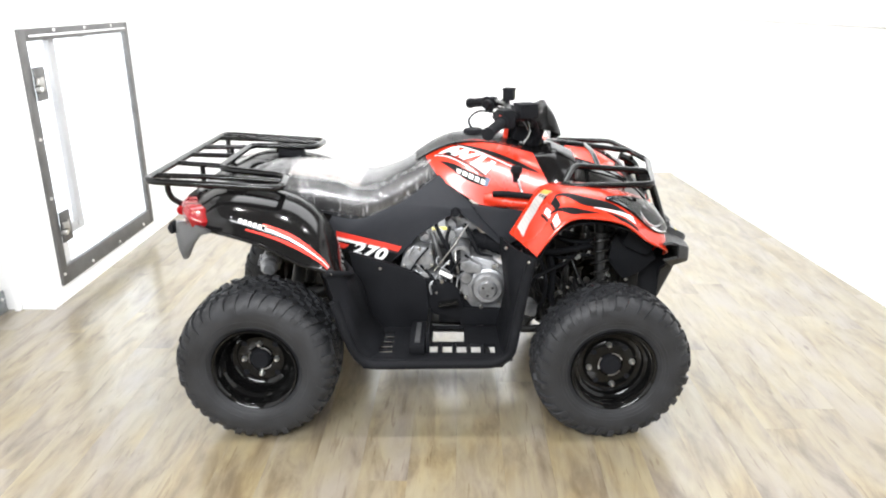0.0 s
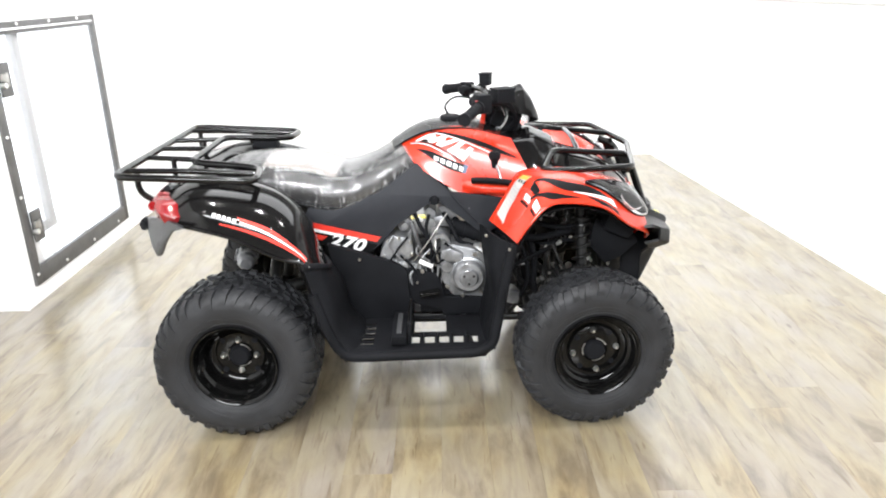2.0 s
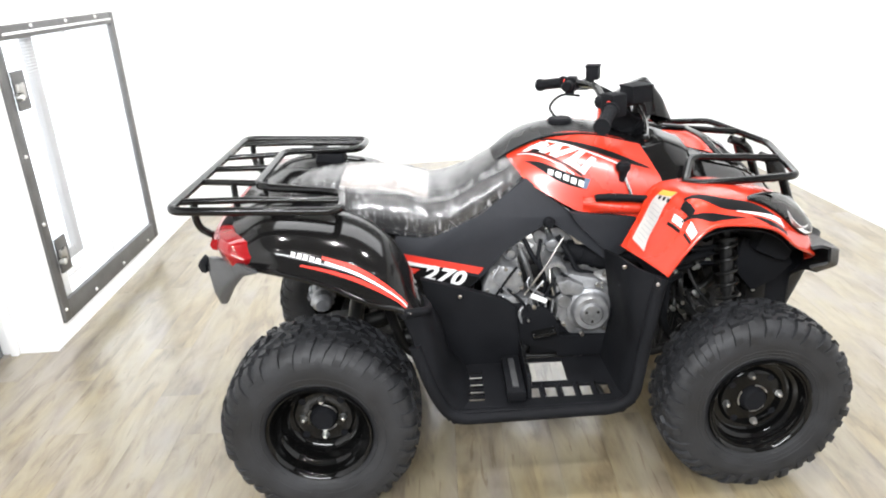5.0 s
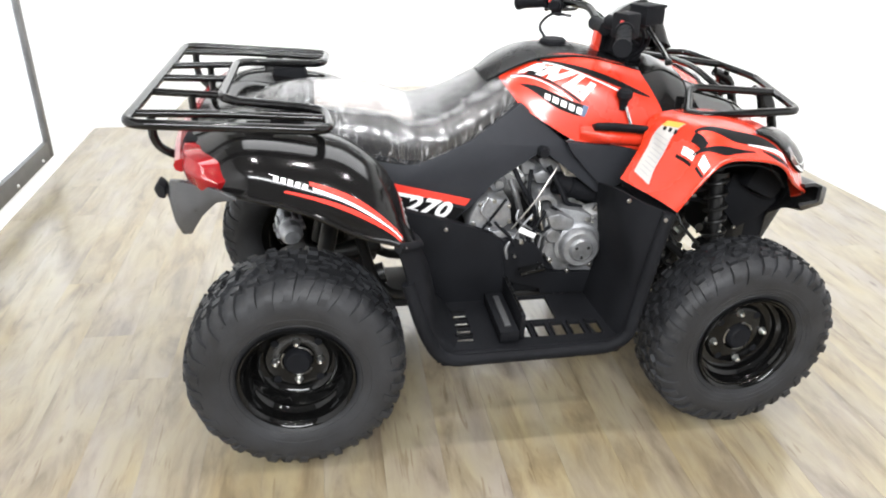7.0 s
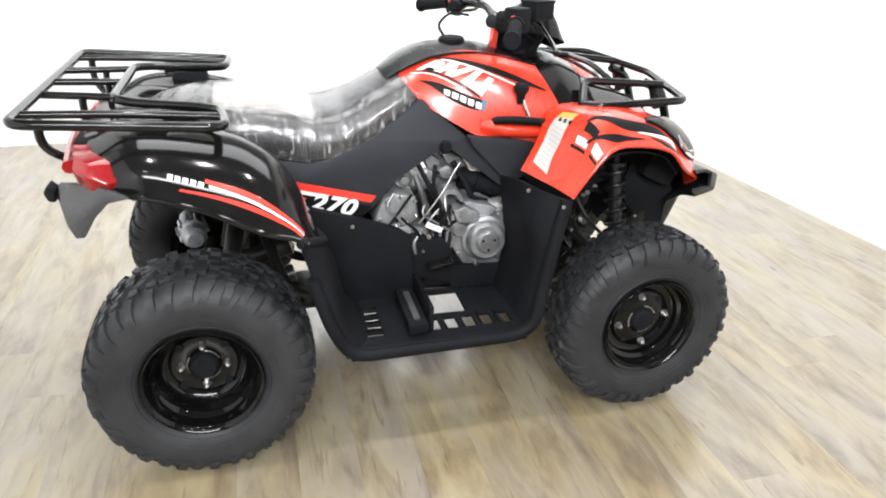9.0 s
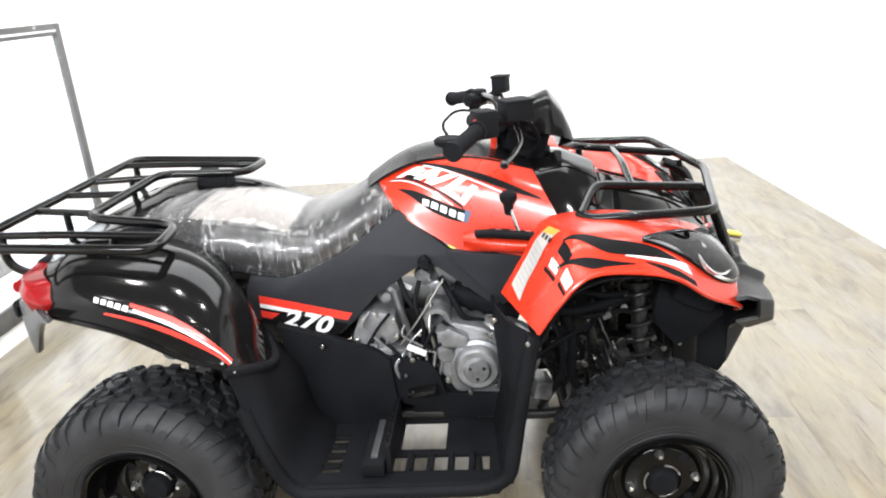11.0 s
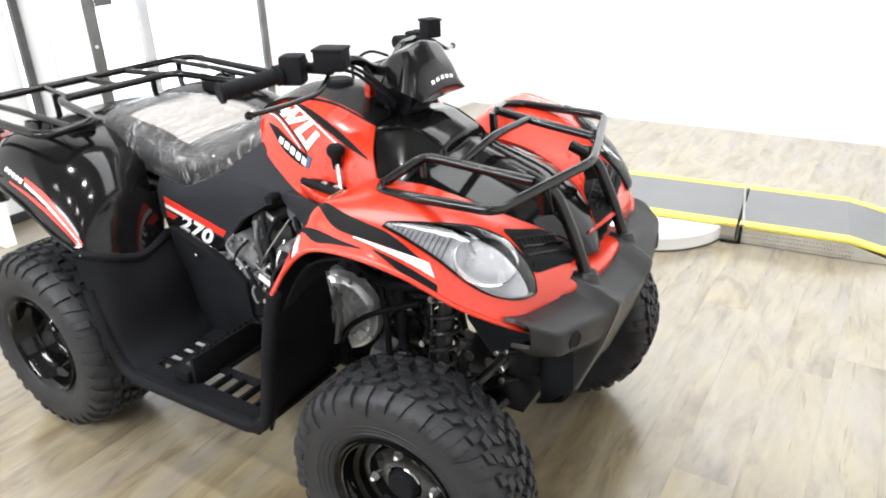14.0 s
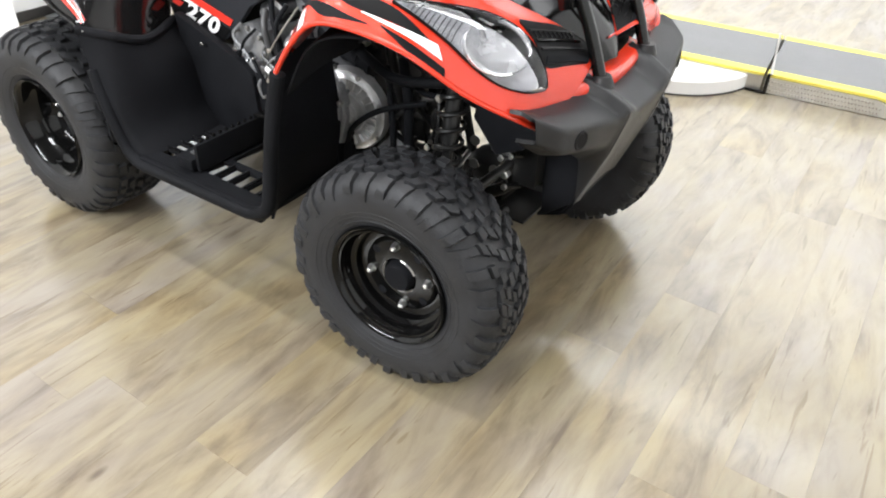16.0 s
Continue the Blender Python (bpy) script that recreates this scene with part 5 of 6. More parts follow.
# handlebar
bar = tube("handlebar", [(0.168, -0.400, 1.018), (0.232, -0.245, 1.040), (0.272, -0.095, 1.040), (0.272, -0.045, 1.008), (0.266, 0.04, 1.008), (0.258, 0.09, 1.038), (0.212, 0.225, 1.034), (0.124, 0.366, 1.009)],
           0.011, M_TUBE, quad, 0.03, False, "black handlebar with rubber grips, levers and switch boxes")
for s, tip, inner, sw, mc, ball in ((-1, (0.169, -0.398, 1.018), (0.216, -0.284, 1.035), (0.230, -0.254, 1.043), (0.298, -0.212, 1.060), (0.268, -0.425, 0.992)), (1, (0.126, 0.362, 1.009), (0.188, 0.262, 1.028), (0.207, 0.226, 1.028), (0.270, 0.200, 1.062), (0.222, 0.385, 0.990))):
    a, b = Vector(tip), Vector(inner)
    run = (b - a).length
    ribs = [(0.0, -0.03), (0.021, -0.03), (0.021, 0.03), (0.0165, 0.035)]
    for k in range(11):
        q = 0.08 + 0.077 * k
        ribs += [(0.0165, q), (0.0174, q + 0.006), (0.0174, q + 0.036), (0.0165, q + 0.042)]
    ribs += [(0.0165, 0.95), (0.021, 0.955), (0.021, 1.02), (0.0, 1.02)]
    grip = lathe_bm([(r, q * run) for r, q in ribs], 18, Matrix.Translation(a) @ Vector((0, 1, 0)).rotation_difference(b - a).to_matrix().to_4x4())
    part("grip", grip, M_MATTE, bar, "ribbed black rubber grip")
    swing = Matrix.Translation(sw) @ Matrix.Rotation(s * radians(-26), 4, "Z")
    part("switch_box", box_bm((0.048, 0.052, 0.060) if s < 0 else (0.036, 0.046, 0.046), swing, 0.008), M_MATTE, bar)
    part("switch_box", box_bm((0.030, 0.016, 0.040), swing @ pose(0.004, s * -0.028, -0.012, 0, 8, 0), 0.005), M_MATTE, bar)
    part("switch_box", lathe_bm(disc_profile(0.017, -0.018, 0.018, 0.005), 16, swing @ pose(0.0, s * -0.045, 0.0)), M_MATTE, bar)
    lid = (0.062, 0.058, 0.040) if s < 0 else (0.040, 0.040, 0.040)
    mcm = Matrix.Translation(mc) @ Matrix.Rotation(s * radians(-22), 4, "Z")
    res = part("master_cylinder", box_bm(lid, mcm, 0.004), M_MATTE, bar, "square black brake reservoir")
    part("lid", box_bm((lid[0] + 0.004, lid[1] + 0.004, 0.007), mcm @ pose(0, 0, lid[2] / 2 + 0.002), 0.002), M_MATTE, res)
    c, e = Vector(sw), Vector(mc)
    part("clamp", tube_bm([c + Vector((0.006, s * -0.03, -0.002)), e + Vector((0, 0, -0.02))], 0.011, 10), M_MATTE, bar)
    tube("lever", [e + Vector((0.0, s * 0.015, -0.030)), e + Vector((0.010, s * 0.055, -0.055)), Vector(ball).lerp(e, 0.35) + Vector((0.012, 0, -0.02)), ball], 0.0055, M_TUBE, bar, 0.03, label="black brake lever")
    part("lever_ball", lathe_bm([(0, -0.009), (0.006, -0.007), (0.009, 0), (0.006, 0.007), (0, 0.009)], 12, pose(*ball)), M_TUBE, bar)
    part("button", box_bm((0.014, 0.012, 0.014), swing @ pose(-0.022, s * 0.012, 0.006), 0.003), M_REDPRINT, bar, "small red switch")
tube("bar_clamp", [(0.262, -0.045, 1.0), (0.262, 0.045, 1.0)], 0.020, M_MATTE, bar)
tube("steering_stem", [(0.262, 0, 1.0), (0.285, 0, 0.90), (0.32, 0, 0.80)], 0.020, M_MATTE, quad, label="black steering stem")
part("ignition_cover", box_bm((0.016, 0.034, 0.068), pose(0.246, -0.020, 0.956, 0, 6, 0), 0.004), M_RED, quad, "red plastic key cover")
for k, (y0, y1) in enumerate(((-0.16, -0.05), (-0.12, -0.03), (0.16, 0.05), (0.10, 0.06), (-0.08, -0.06))):
    tube("cable", [(0.27, y0, 1.03), (0.33, y0 * 1.1, 1.03 - 0.015 * k), (0.36, (y0 + y1) / 2, 0.96), (0.32, y1, 0.91), (0.30, y1, 0.88)], 0.0042, M_MATTE, quad, 0.05, label="black control cable", sides=6)
tube("cable", [(0.21, 0.10, 1.01), (0.15, 0.10, 1.02), (0.11, 0.08, 0.985), (0.13, 0.06, 0.955)], 0.004, M_MATTE, quad, 0.05, sides=6)
# dashboard pod
POD_ROWS = [[(x, y * k, z) for y, z in ((-1.0, z0), (-0.68, z1), (0.0, z2), (0.68, z1), (1.0, z0))] for x, k, z0, z1, z2 in
            ((0.282, 0.062, 0.988, 1.014, 1.022), (0.330, 0.088, 0.986, 1.046, 1.056), (0.380, 0.098, 0.980, 1.062, 1.076), (0.414, 0.096, 0.970, 1.018, 1.032), (0.437, 0.088, 0.958, 0.968, 0.974), (0.400, 0.070, 0.944, 0.942, 0.942))]
pod_skin = facet(POD_ROWS, 41, 29).outward((1, 0, 0.6))
pod = panel("dash_pod", pod_skin, M_GLOSS, quad, 0.006, "glossy black dashboard pod on the handlebar")
part("display", box_bm((0.006, 0.085, 0.070), pose(0.315, 0, 1.026, 0, 52, 0), 0.003), M_GREYPL, pod, "grey dashboard display")
for k in range(5):
    v0 = 0.32 + 0.075 * k
    decal("print_bar", pod_skin, [(0.705, v0), (0.705, v0 + 0.045)], [(0.732, v0), (0.732, v0 + 0.045)], M_WHITE, pod, 0.002, 3)
part("dash_body", box_bm((0.10, 0.10, 0.09), pose(0.33, 0, 0.965, 0, 20, 0), 0.012), M_MATTE, pod)
turned("steering_gaiter", [(0.055, 0), (0.05, 0.02), (0.056, 0.03), (0.046, 0.05), (0.050, 0.06), (0.03, 0.07), (0, 0.07)], (0.33, 0, 0.895), M_MATTE, quad, (90, 0, 0), 24, "black rubber gaiter")

# side panels under the seat
for s in (-1, 1):
    upper = [(-0.375, 0.66), (-0.36, 0.700), (-0.25, 0.690), (-0.12, 0.742), (0.012, 0.835), (0.14, 0.728), (0.27, 0.615), (0.23, 0.592), (0.075, 0.712), (-0.055, 0.632), (-0.115, 0.565), (-0.155, 0.530), (-0.375, 0.585)]
    leaning = prism_bm(upper, (s * 0.200, s * 0.180), 0.005)
    for v in leaning.verts:
        v.co.y -= s * 0.19 * max(0.0, v.co.z - 0.65)
    sp = part("side_panel", leaning, M_PANEL, quad, "charcoal plastic side panel with a red stripe")
    if s < 0:
        part("stripe", prism_bm([(-0.345, 0.645), (-0.118, 0.588), (-0.132, 0.570), (-0.345, 0.625)], (-0.2025, -0.2005), 0.0), M_REDPRINT, sp, "red stripe", smooth=0)
        part("stripe", prism_bm([(-0.345, 0.625), (-0.24, 0.598), (-0.26, 0.594), (-0.345, 0.614)], (-0.2030, -0.2005), 0.0), M_WHITE, sp, "white stripe", smooth=0)
        part("stripe", prism_bm([(-0.345, 0.612), (-0.13, 0.560), (-0.165, 0.527), (-0.345, 0.572)], (-0.2020, -0.2005), 0.0), M_BLACKPRINT, sp, "black print field", smooth=0)
        part("stripe", prism_bm([(-0.345, 0.606), (-0.300, 0.595), (-0.320, 0.582), (-0.345, 0.588)], (-0.2032, -0.2005), 0.0), M_REDPRINT, sp, smooth=0)
        lettering("number_print", "270", 0.064, Matrix.Translation((-0.298, -0.2045, 0.566)) @ Matrix.Rotation(radians(14), 4, "Y") @ pose(0, 0, 0, 90, 0, 0) @ Matrix.Diagonal((1.16, 1, 1, 1)), M_WHITE, sp, 0.30, "white slanted figures", 0.0022, 1.08)
    lower = [(0.125, 0.745), (0.41, 0.712), (0.335, 0.650), (0.25, 0.600), (0.145, 0.712)]
    lp = part("side_panel", prism_bm(lower, (s * 0.218, s * 0.195), 0.005), M_PANEL, quad, "charcoal plastic panel under the tank")
    turned("panel_bolt", disc_profile(0.010, -0.004, 0.004), (0.315, s * 0.220, 0.690), M_MATTE, lp, steps=14)

# gear lever
LEDGE_ROWS = [[(x, 0.198, zt), (x, y1 - 0.012, zt - 0.004), (x, y1, zt - 0.014), (x, y1 - 0.006, zt - 0.032), (x, 0.206, zt - 0.046)] for x, y1, zt in
              ((0.165, 0.206, 0.780), (0.200, 0.224, 0.780), (0.245, 0.238, 0.776), (0.300, 0.244, 0.772), (0.355, 0.246, 0.766), (0.405, 0.240, 0.758), (0.440, 0.218, 0.750))]
for s in (-1, 1):
    ledge = Skin(LEDGE_ROWS, 30, 17, s).outward((0, 0.6, 1))
    shelf = panel("gate_ledge", ledge, M_RED, quad, 0.004, "red ledge below the tank cover")
    if s < 0:
        outer = [(0.196, -0.2260, 0.788), (0.236, -0.2385, 0.791), (0.300, -0.2445, 0.786), (0.352, -0.2455, 0.779), (0.392, -0.2380, 0.772)]
        gate = part("gear_gate", tube_bm(rounded(outer, 0.03), 0.0085, 10), M_MATTE, quad, "black stepped gear gate with pale position marks")
        floor_rows = [[(x, y + 0.004, z - 0.004), (x, -0.200, z - 0.002)] for x, y, z in outer]
        part("gate_plate", sheet(np.array(floor_rows), np.array(floor_rows) - (0, 0, 0.010)), M_BLACKPRINT, gate)
        for k in range(4):
            part("gate_notch", box_bm((0.014, 0.010, 0.006), pose(0.248 + 0.034 * k, -0.214, 0.788 - 0.004 * k, 0, 6, 0), 0.002), M_BOLT, gate, "pale position mark")
            part("gate_step", box_bm((0.012, 0.016, 0.008), pose(0.265 + 0.034 * k, -0.226, 0.785 - 0.004 * k, 0, 6, 0), 0.002), M_MATTE, gate)
tube("gear_lever", [(0.300, -0.222, 0.770), (0.288, -0.210, 0.805), (0.278, -0.202, 0.835)], 0.0048, M_CHROME, quad, 0.02, label="chrome gear lever with a black knob")
turned("knob", [(0, 0.024), (0.014, 0.023), (0.020, 0.016), (0.020, 0.004), (0.012, -0.006), (0.009, -0.030), (0, -0.030)], (0.274, -0.199, 0.852), M_MATTE, quad, (90, 0, 0), 20, "black plastic knob")

# footwells
for s in (-1, 1):
    well = new("footwell")
    well.parent = quad
    back = [[(-0.332, 0.215, 0.548), (-0.286, 0.31, 0.541), (-0.274, 0.37, 0.545), (-0.286, 0.438, 0.571), (-0.335, 0.490, 0.590)],
            [(-0.262, 0.215, 0.47), (-0.248, 0.30, 0.47), (-0.250, 0.40, 0.47), (-0.268, 0.465, 0.475), (-0.305, 0.492, 0.475)],
            [(-0.235, 0.215, 0.36), (-0.220, 0.30, 0.355), (-0.222, 0.40, 0.355), (-0.240, 0.467, 0.36), (-0.275, 0.492, 0.365)],
            [(-0.190, 0.215, 0.298), (-0.175, 0.30, 0.295), (-0.178, 0.40, 0.295), (-0.195, 0.467, 0.292), (-0.240, 0.492, 0.275)]]
    guard = Skin(back, 26, 26, s).outward((1, 0, 0.3))
    panel("rear_guard", guard, M_MATTE, well, 0.006, "textured black footwell guard")
    part("guard_rim", tube_bm([guard.at(0.0, v, -0.004) + (0, 0, 0.004) for v in np.linspace(0.0, 1.0, 24)], 0.012, 9), M_MATTE, well, "rolled edge of the guard")
    front_g = [[(0.222, 0.225, 0.632), (0.232, 0.33, 0.655), (0.262, 0.42, 0.655), (0.312, 0.468, 0.645)],
               [(0.225, 0.225, 0.58), (0.230, 0.33, 0.575), (0.245, 0.425, 0.56), (0.292, 0.472, 0.55)],
               [(0.240, 0.225, 0.44), (0.245, 0.33, 0.435), (0.252, 0.43, 0.43), (0.278, 0.475, 0.42)],
               [(0.215, 0.225, 0.300), (0.220, 0.33, 0.298), (0.228, 0.43, 0.295), (0.252, 0.478, 0.290)]]
    panel("leg_shield", Skin(front_g, 26, 22, s).outward((-1, 0, 0)), M_MATTE, well, 0.006, "textured black leg shield")
    holes = [(-0.008, 0.100, 0.235, 0.355)] + [(-0.02 + 0.048 * k, 0.012 + 0.048 * k, 0.375, 0.435) for k in range(5)] + [(-0.205 + 0.0, -0.140, 0.300 + 0.038 * k, 0.322 + 0.038 * k) for k in range(4)]
    xs = sorted({-0.235, 0.235} | {q for h4 in holes for q in h4[:2]})
    ys = sorted({0.225, 0.474} | {q for h4 in holes for q in h4[2:]})
    fb = bmesh.new()
    fv = [[fb.verts.new((x, s * y, 0.298)) for y in ys] for x in xs]
    for p in range(len(xs) - 1):
        for q in range(len(ys) - 1):
            mx, my = (xs[p] + xs[p + 1]) / 2, (ys[q] + ys[q + 1]) / 2
            if not any(h4[0] < mx < h4[1] and h4[2] < my < h4[3] for h4 in holes):
                fb.faces.new((fv[p][q], fv[p + 1][q], fv[p + 1][q + 1], fv[p][q + 1]))
    bmesh.ops.delete(fb, geom=[v for v in fb.verts if not v.link_faces], context="VERTS")
    low_side = bmesh.ops.extrude_face_region(fb, geom=list(fb.faces))
    bmesh.ops.translate(fb, vec=(0, 0, -0.010), verts=[g4 for g4 in low_side["geom"] if isinstance(g4, bmesh.types.BMVert)])
    base = part("footboard", fb, M_MATTE, well, "black footboard with open slots", smooth=20)
    tube("edge_rim", [(-0.315, s * 0.484, 0.50), (-0.275, s * 0.486, 0.36), (-0.230, s * 0.486, 0.276), (0.20, s * 0.482, 0.282), (0.250, s * 0.480, 0.31), (0.290, s * 0.474, 0.55), (0.312, s * 0.467, 0.645)], 0.0165, M_MATTE, well, 0.05)
    part("side_skirt", prism_bm([(-0.23, 0.262), (0.225, 0.270), (0.245, 0.300), (-0.245, 0.296)], (s * 0.470, s * 0.488), 0.004), M_MATTE, well)
    inner = [(-0.30, 0.58), (-0.155, 0.535), (-0.06, 0.50), (-0.03, 0.475), (-0.02, 0.34), (-0.02, 0.285), (-0.22, 0.285), (-0.27, 0.42)]
    part("inner_wall", prism_bm(inner, (s * 0.215, s * 0.240), 0.005), M_MATTE, well, "black inner wall of the footwell")
    part("inner_wall", prism_bm([(-0.05, 0.485), (0.06, 0.462), (0.085, 0.43), (0.10, 0.37), (0.235, 0.365), (0.235, 0.30), (0.09, 0.30), (0.085, 0.318), (-0.01, 0.345), (-0.03, 0.38)], (s * 0.205, s * 0.228), 0.005), M_MATTE, well)
    # footpeg with teeth, grip slots
    peg = part("footpeg", box_bm((0.050, 0.20, 0.030), pose(-0.055, s * 0.36, 0.318), 0.003), M_MATTE, well, "black steel footpeg")
    part("peg_slot", box_bm((0.016, 0.15, 0.006), pose(-0.055, s * 0.36, 0.3345), 0.001), M_GREYPL, peg)
    part("footpeg", box_bm((0.012, 0.21, 0.070), pose(-0.020, s * 0.345, 0.338), 0.003), M_MATTE, well)
    for k in range(5):
        part("grip_ridge", box_bm((0.004, 0.062, 0.006), pose(-0.024 + 0.048 * k, s * 0.405, 0.3005), 0.001), M_SATIN, base)
    for k in range(4):
        part("grip_ridge", box_bm((0.066, 0.004, 0.006), pose(-0.1725, s * (0.297 + 0.038 * k), 0.3005), 0.001), M_SATIN, base)
    for k in range(9):
        part("peg_tooth", box_bm((0.006, 0.008, 0.010), pose(-0.022, s * (0.268 + 0.020 * k), 0.376), 0.002), M_TUBE, peg)
    for sx, sy, sz in ((-0.322, 0.472, 0.590), (-0.293, 0.36, 0.560), (-0.19, 0.243, 0.525), (0.300, 0.470, 0.632), (0.232, 0.40, 0.655)):
        turned("screw", [(0, 0.003), (0.004, 0.0028), (0.006, 0), (0, 0)], (sx, s * (sy + 0.010), sz), M_STEEL, well, (0, 0, 0 if s > 0 else 180), 10)


# tail lamp, flaps, rear deck
tail = part("tail_lamp", tube_bm(rounded([(-0.800, -0.40, 0.775), (-0.832, -0.20, 0.768), (-0.838, 0.0, 0.766), (-0.832, 0.20, 0.768), (-0.800, 0.40, 0.775)], 0.1), 0.015, 8), M_TAIL, quad, "red tail lamp across the back with angular ends")
for s in (-1, 1):
    ends = [[(-0.805, 0.30, 0.800), (-0.812, 0.30, 0.778), (-0.805, 0.30, 0.742)], [(-0.790, 0.40, 0.798), (-0.800, 0.41, 0.774), (-0.790, 0.40, 0.732)],
            [(-0.755, 0.442, 0.792), (-0.760, 0.459, 0.768), (-0.752, 0.448, 0.732)], [(-0.722, 0.452, 0.762), (-0.718, 0.462, 0.753), (-0.718, 0.455, 0.738)]]
    lo = facet(ends, 19, 13).outward((-1, -0.4 * -s, 0))
    g = lo.g * (1, s, 1)
    part("lamp_end", sheet(g, g + (0.03, -s * 0.03, 0)), M_TAIL, tail, "angular red lens", smooth=25)
    flap = [(-0.775, 0.735), (-0.700, 0.745), (-0.640, 0.735), (-0.690, 0.712), (-0.728, 0.668), (-0.762, 0.612), (-0.786, 0.602), (-0.803, 0.630), (-0.812, 0.690), (-0.803, 0.728)]
    lean_in = Matrix.Translation((-0.034, s * 0.63, 0)) @ Matrix(((1, 0, 0, 0), (s * 0.9, 1, 0, 0), (0, 0, 1, 0), (0, 0, 0, 1)))
    fl = part("mud_flap", prism_bm(flap, (s * 0.462, s * 0.440), 0.006, lean_in), M_FLAP, quad, "dark grey plastic flap under the tail lamp")
    part("reflector", prism_bm([(-0.846, 0.698), (-0.836, 0.680), (-0.816, 0.683), (-0.814, 0.710), (-0.832, 0.718)], (s * 0.470, s * 0.420), 0.006, lean_in), M_MATTE, fl, "black six-sided lamp stub")
deck = [[(-0.80, -0.18, 0.806), (-0.80, 0.0, 0.810), (-0.80, 0.18, 0.806)], [(-0.71, -0.18, 0.822), (-0.71, 0.0, 0.808), (-0.71, 0.18, 0.822)], [(-0.60, -0.18, 0.808), (-0.62, 0.0, 0.795), (-0.60, 0.18, 0.808)]]
panel("rear_deck", Skin(deck, 14, 17).outward((0, 0, 1)), M_GLOSS, quad, 0.006, "glossy black deck behind the seat")
part("rear_cover", box_bm((0.05, 0.64, 0.12), pose(-0.785, 0, 0.745), 0.015), M_MATTE, quad, "black plastic tail cover")
for s in (-1, 1):
    part("rack_mount", prism_bm([(-0.63, 0.845), (-0.545, 0.845), (-0.535, 0.815), (-0.565, 0.795), (-0.615, 0.795), (-0.64, 0.82)], (s * 0.26 - 0.035, s * 0.26 + 0.035), 0.008), M_MATTE, quad, "black rubber rack mount")

# chassis
frame_part = new("chassis")
frame_part.parent = quad
for s in (-1, 1):
    tube("frame_tube", [(-0.78, s * 0.13, 0.72), (-0.40, s * 0.14, 0.64), (-0.10, s * 0.13, 0.70), (0.25, s * 0.11, 0.78), (0.62, s * 0.12, 0.62), (0.76, s * 0.12, 0.58)], 0.014, M_MECH, frame_part, 0.08)
    tube("frame_tube", [(-0.46, s * 0.13, 0.64), (-0.36, s * 0.13, 0.27), (0.40, s * 0.13, 0.24), (0.66, s * 0.12, 0.34), (0.76, s * 0.12, 0.56)], 0.015, M_MECH, frame_part, 0.08)
    tube("frame_tube", [(0.28, s * 0.12, 0.76), (0.40, s * 0.13, 0.26)], 0.013, M_MECH, frame_part)
    tube("foot_bracket", [(-0.05, s * 0.12, 0.26), (-0.05, s * 0.44, 0.285)], 0.013, M_MECH, frame_part)
    tube("foot_bracket", [(0.16, s * 0.12, 0.26), (0.18, s * 0.44, 0.286)], 0.011, M_MECH, frame_part)
    # front suspension
    for z0, z1 in ((0.30, 0.235), (0.42, 0.335)):
        tube("suspension_arm", [(0.47, s * 0.13, z0), (0.585, s * 0.345, z1), (0.66, s * 0.13, z0)], 0.0115, M_MECH, frame_part, 0.02)
    part("steering_knuckle", box_bm((0.05, 0.045, 0.15), pose(AXLE, s * 0.345, 0.285), 0.010), M_MECH, frame_part)
    tube("tie_rod", [(0.50, s * 0.05, 0.36), (0.53, s * 0.34, 0.29)], 0.007, M_STEEL, frame_part)
    tube("brake_hose", [(0.58, s * 0.31, 0.30), (0.55, s * 0.28, 0.42), (0.50, s * 0.18, 0.48), (0.46, s * 0.13, 0.60)], 0.005, M_MECH, frame_part, 0.05)
    shock = new("front_shock")
    shock.parent = quad
    a, b = Vector((0.575, s * 0.285, 0.30)), Vector((0.565, s * 0.205, 0.68))
    part("damper", tube_bm([a, b], 0.012, 12), M_MECH, shock)
    part("damper_body", tube_bm([a.lerp(b, 0.5), b], 0.019, 14), M_MECH, shock)
    coil = []
    ax = (b - a).normalized()
    u_ = ax.orthogonal().normalized()
    w_ = ax.cross(u_)
    for k in range(121):
        t = k / 120
        coil.append(a.lerp(b, 0.14 + 0.74 * t) + 0.028 * (math.cos(2 * math.pi * 8 * t) * u_ + math.sin(2 * math.pi * 8 * t) * w_))
    part("spring", tube_bm(coil, 0.0052, 7), M_MECH, shock, "black coil spring")
    part("spring_seat", tube_bm([a.lerp(b, 0.11), a.lerp(b, 0.14)], 0.033, 16), M_MECH, shock)
    part("spring_seat", tube_bm([a.lerp(b, 0.88), a.lerp(b, 0.91)], 0.033, 16), M_MECH, shock)
    # black liner of the wheel arch and lamp bucket
    liner = [[(0.315, 0.455, 0.60), (0.300, 0.33, 0.62), (0.29, 0.20, 0.62)], [(0.385, 0.445, 0.715), (0.37, 0.33, 0.735), (0.36, 0.20, 0.735)], [(0.49, 0.415, 0.742), (0.49, 0.31, 0.775), (0.48, 0.19, 0.775)],
             [(0.61, 0.385, 0.715), (0.60, 0.29, 0.745), (0.59, 0.17, 0.755)], [(0.70, 0.325, 0.64), (0.69, 0.24, 0.68), (0.67, 0.13, 0.70)]]
    panel("arch_liner", Skin(liner, 24, 14, s).outward((0, 0, 1)), M_MATTE, quad, 0.004, "black plastic arch liner")
    part("lamp_bucket", box_bm((0.11, 0.17, 0.10), pose(0.70, s * 0.17, 0.635, 0, 25, 0), 0.025), M_MATTE, quad)
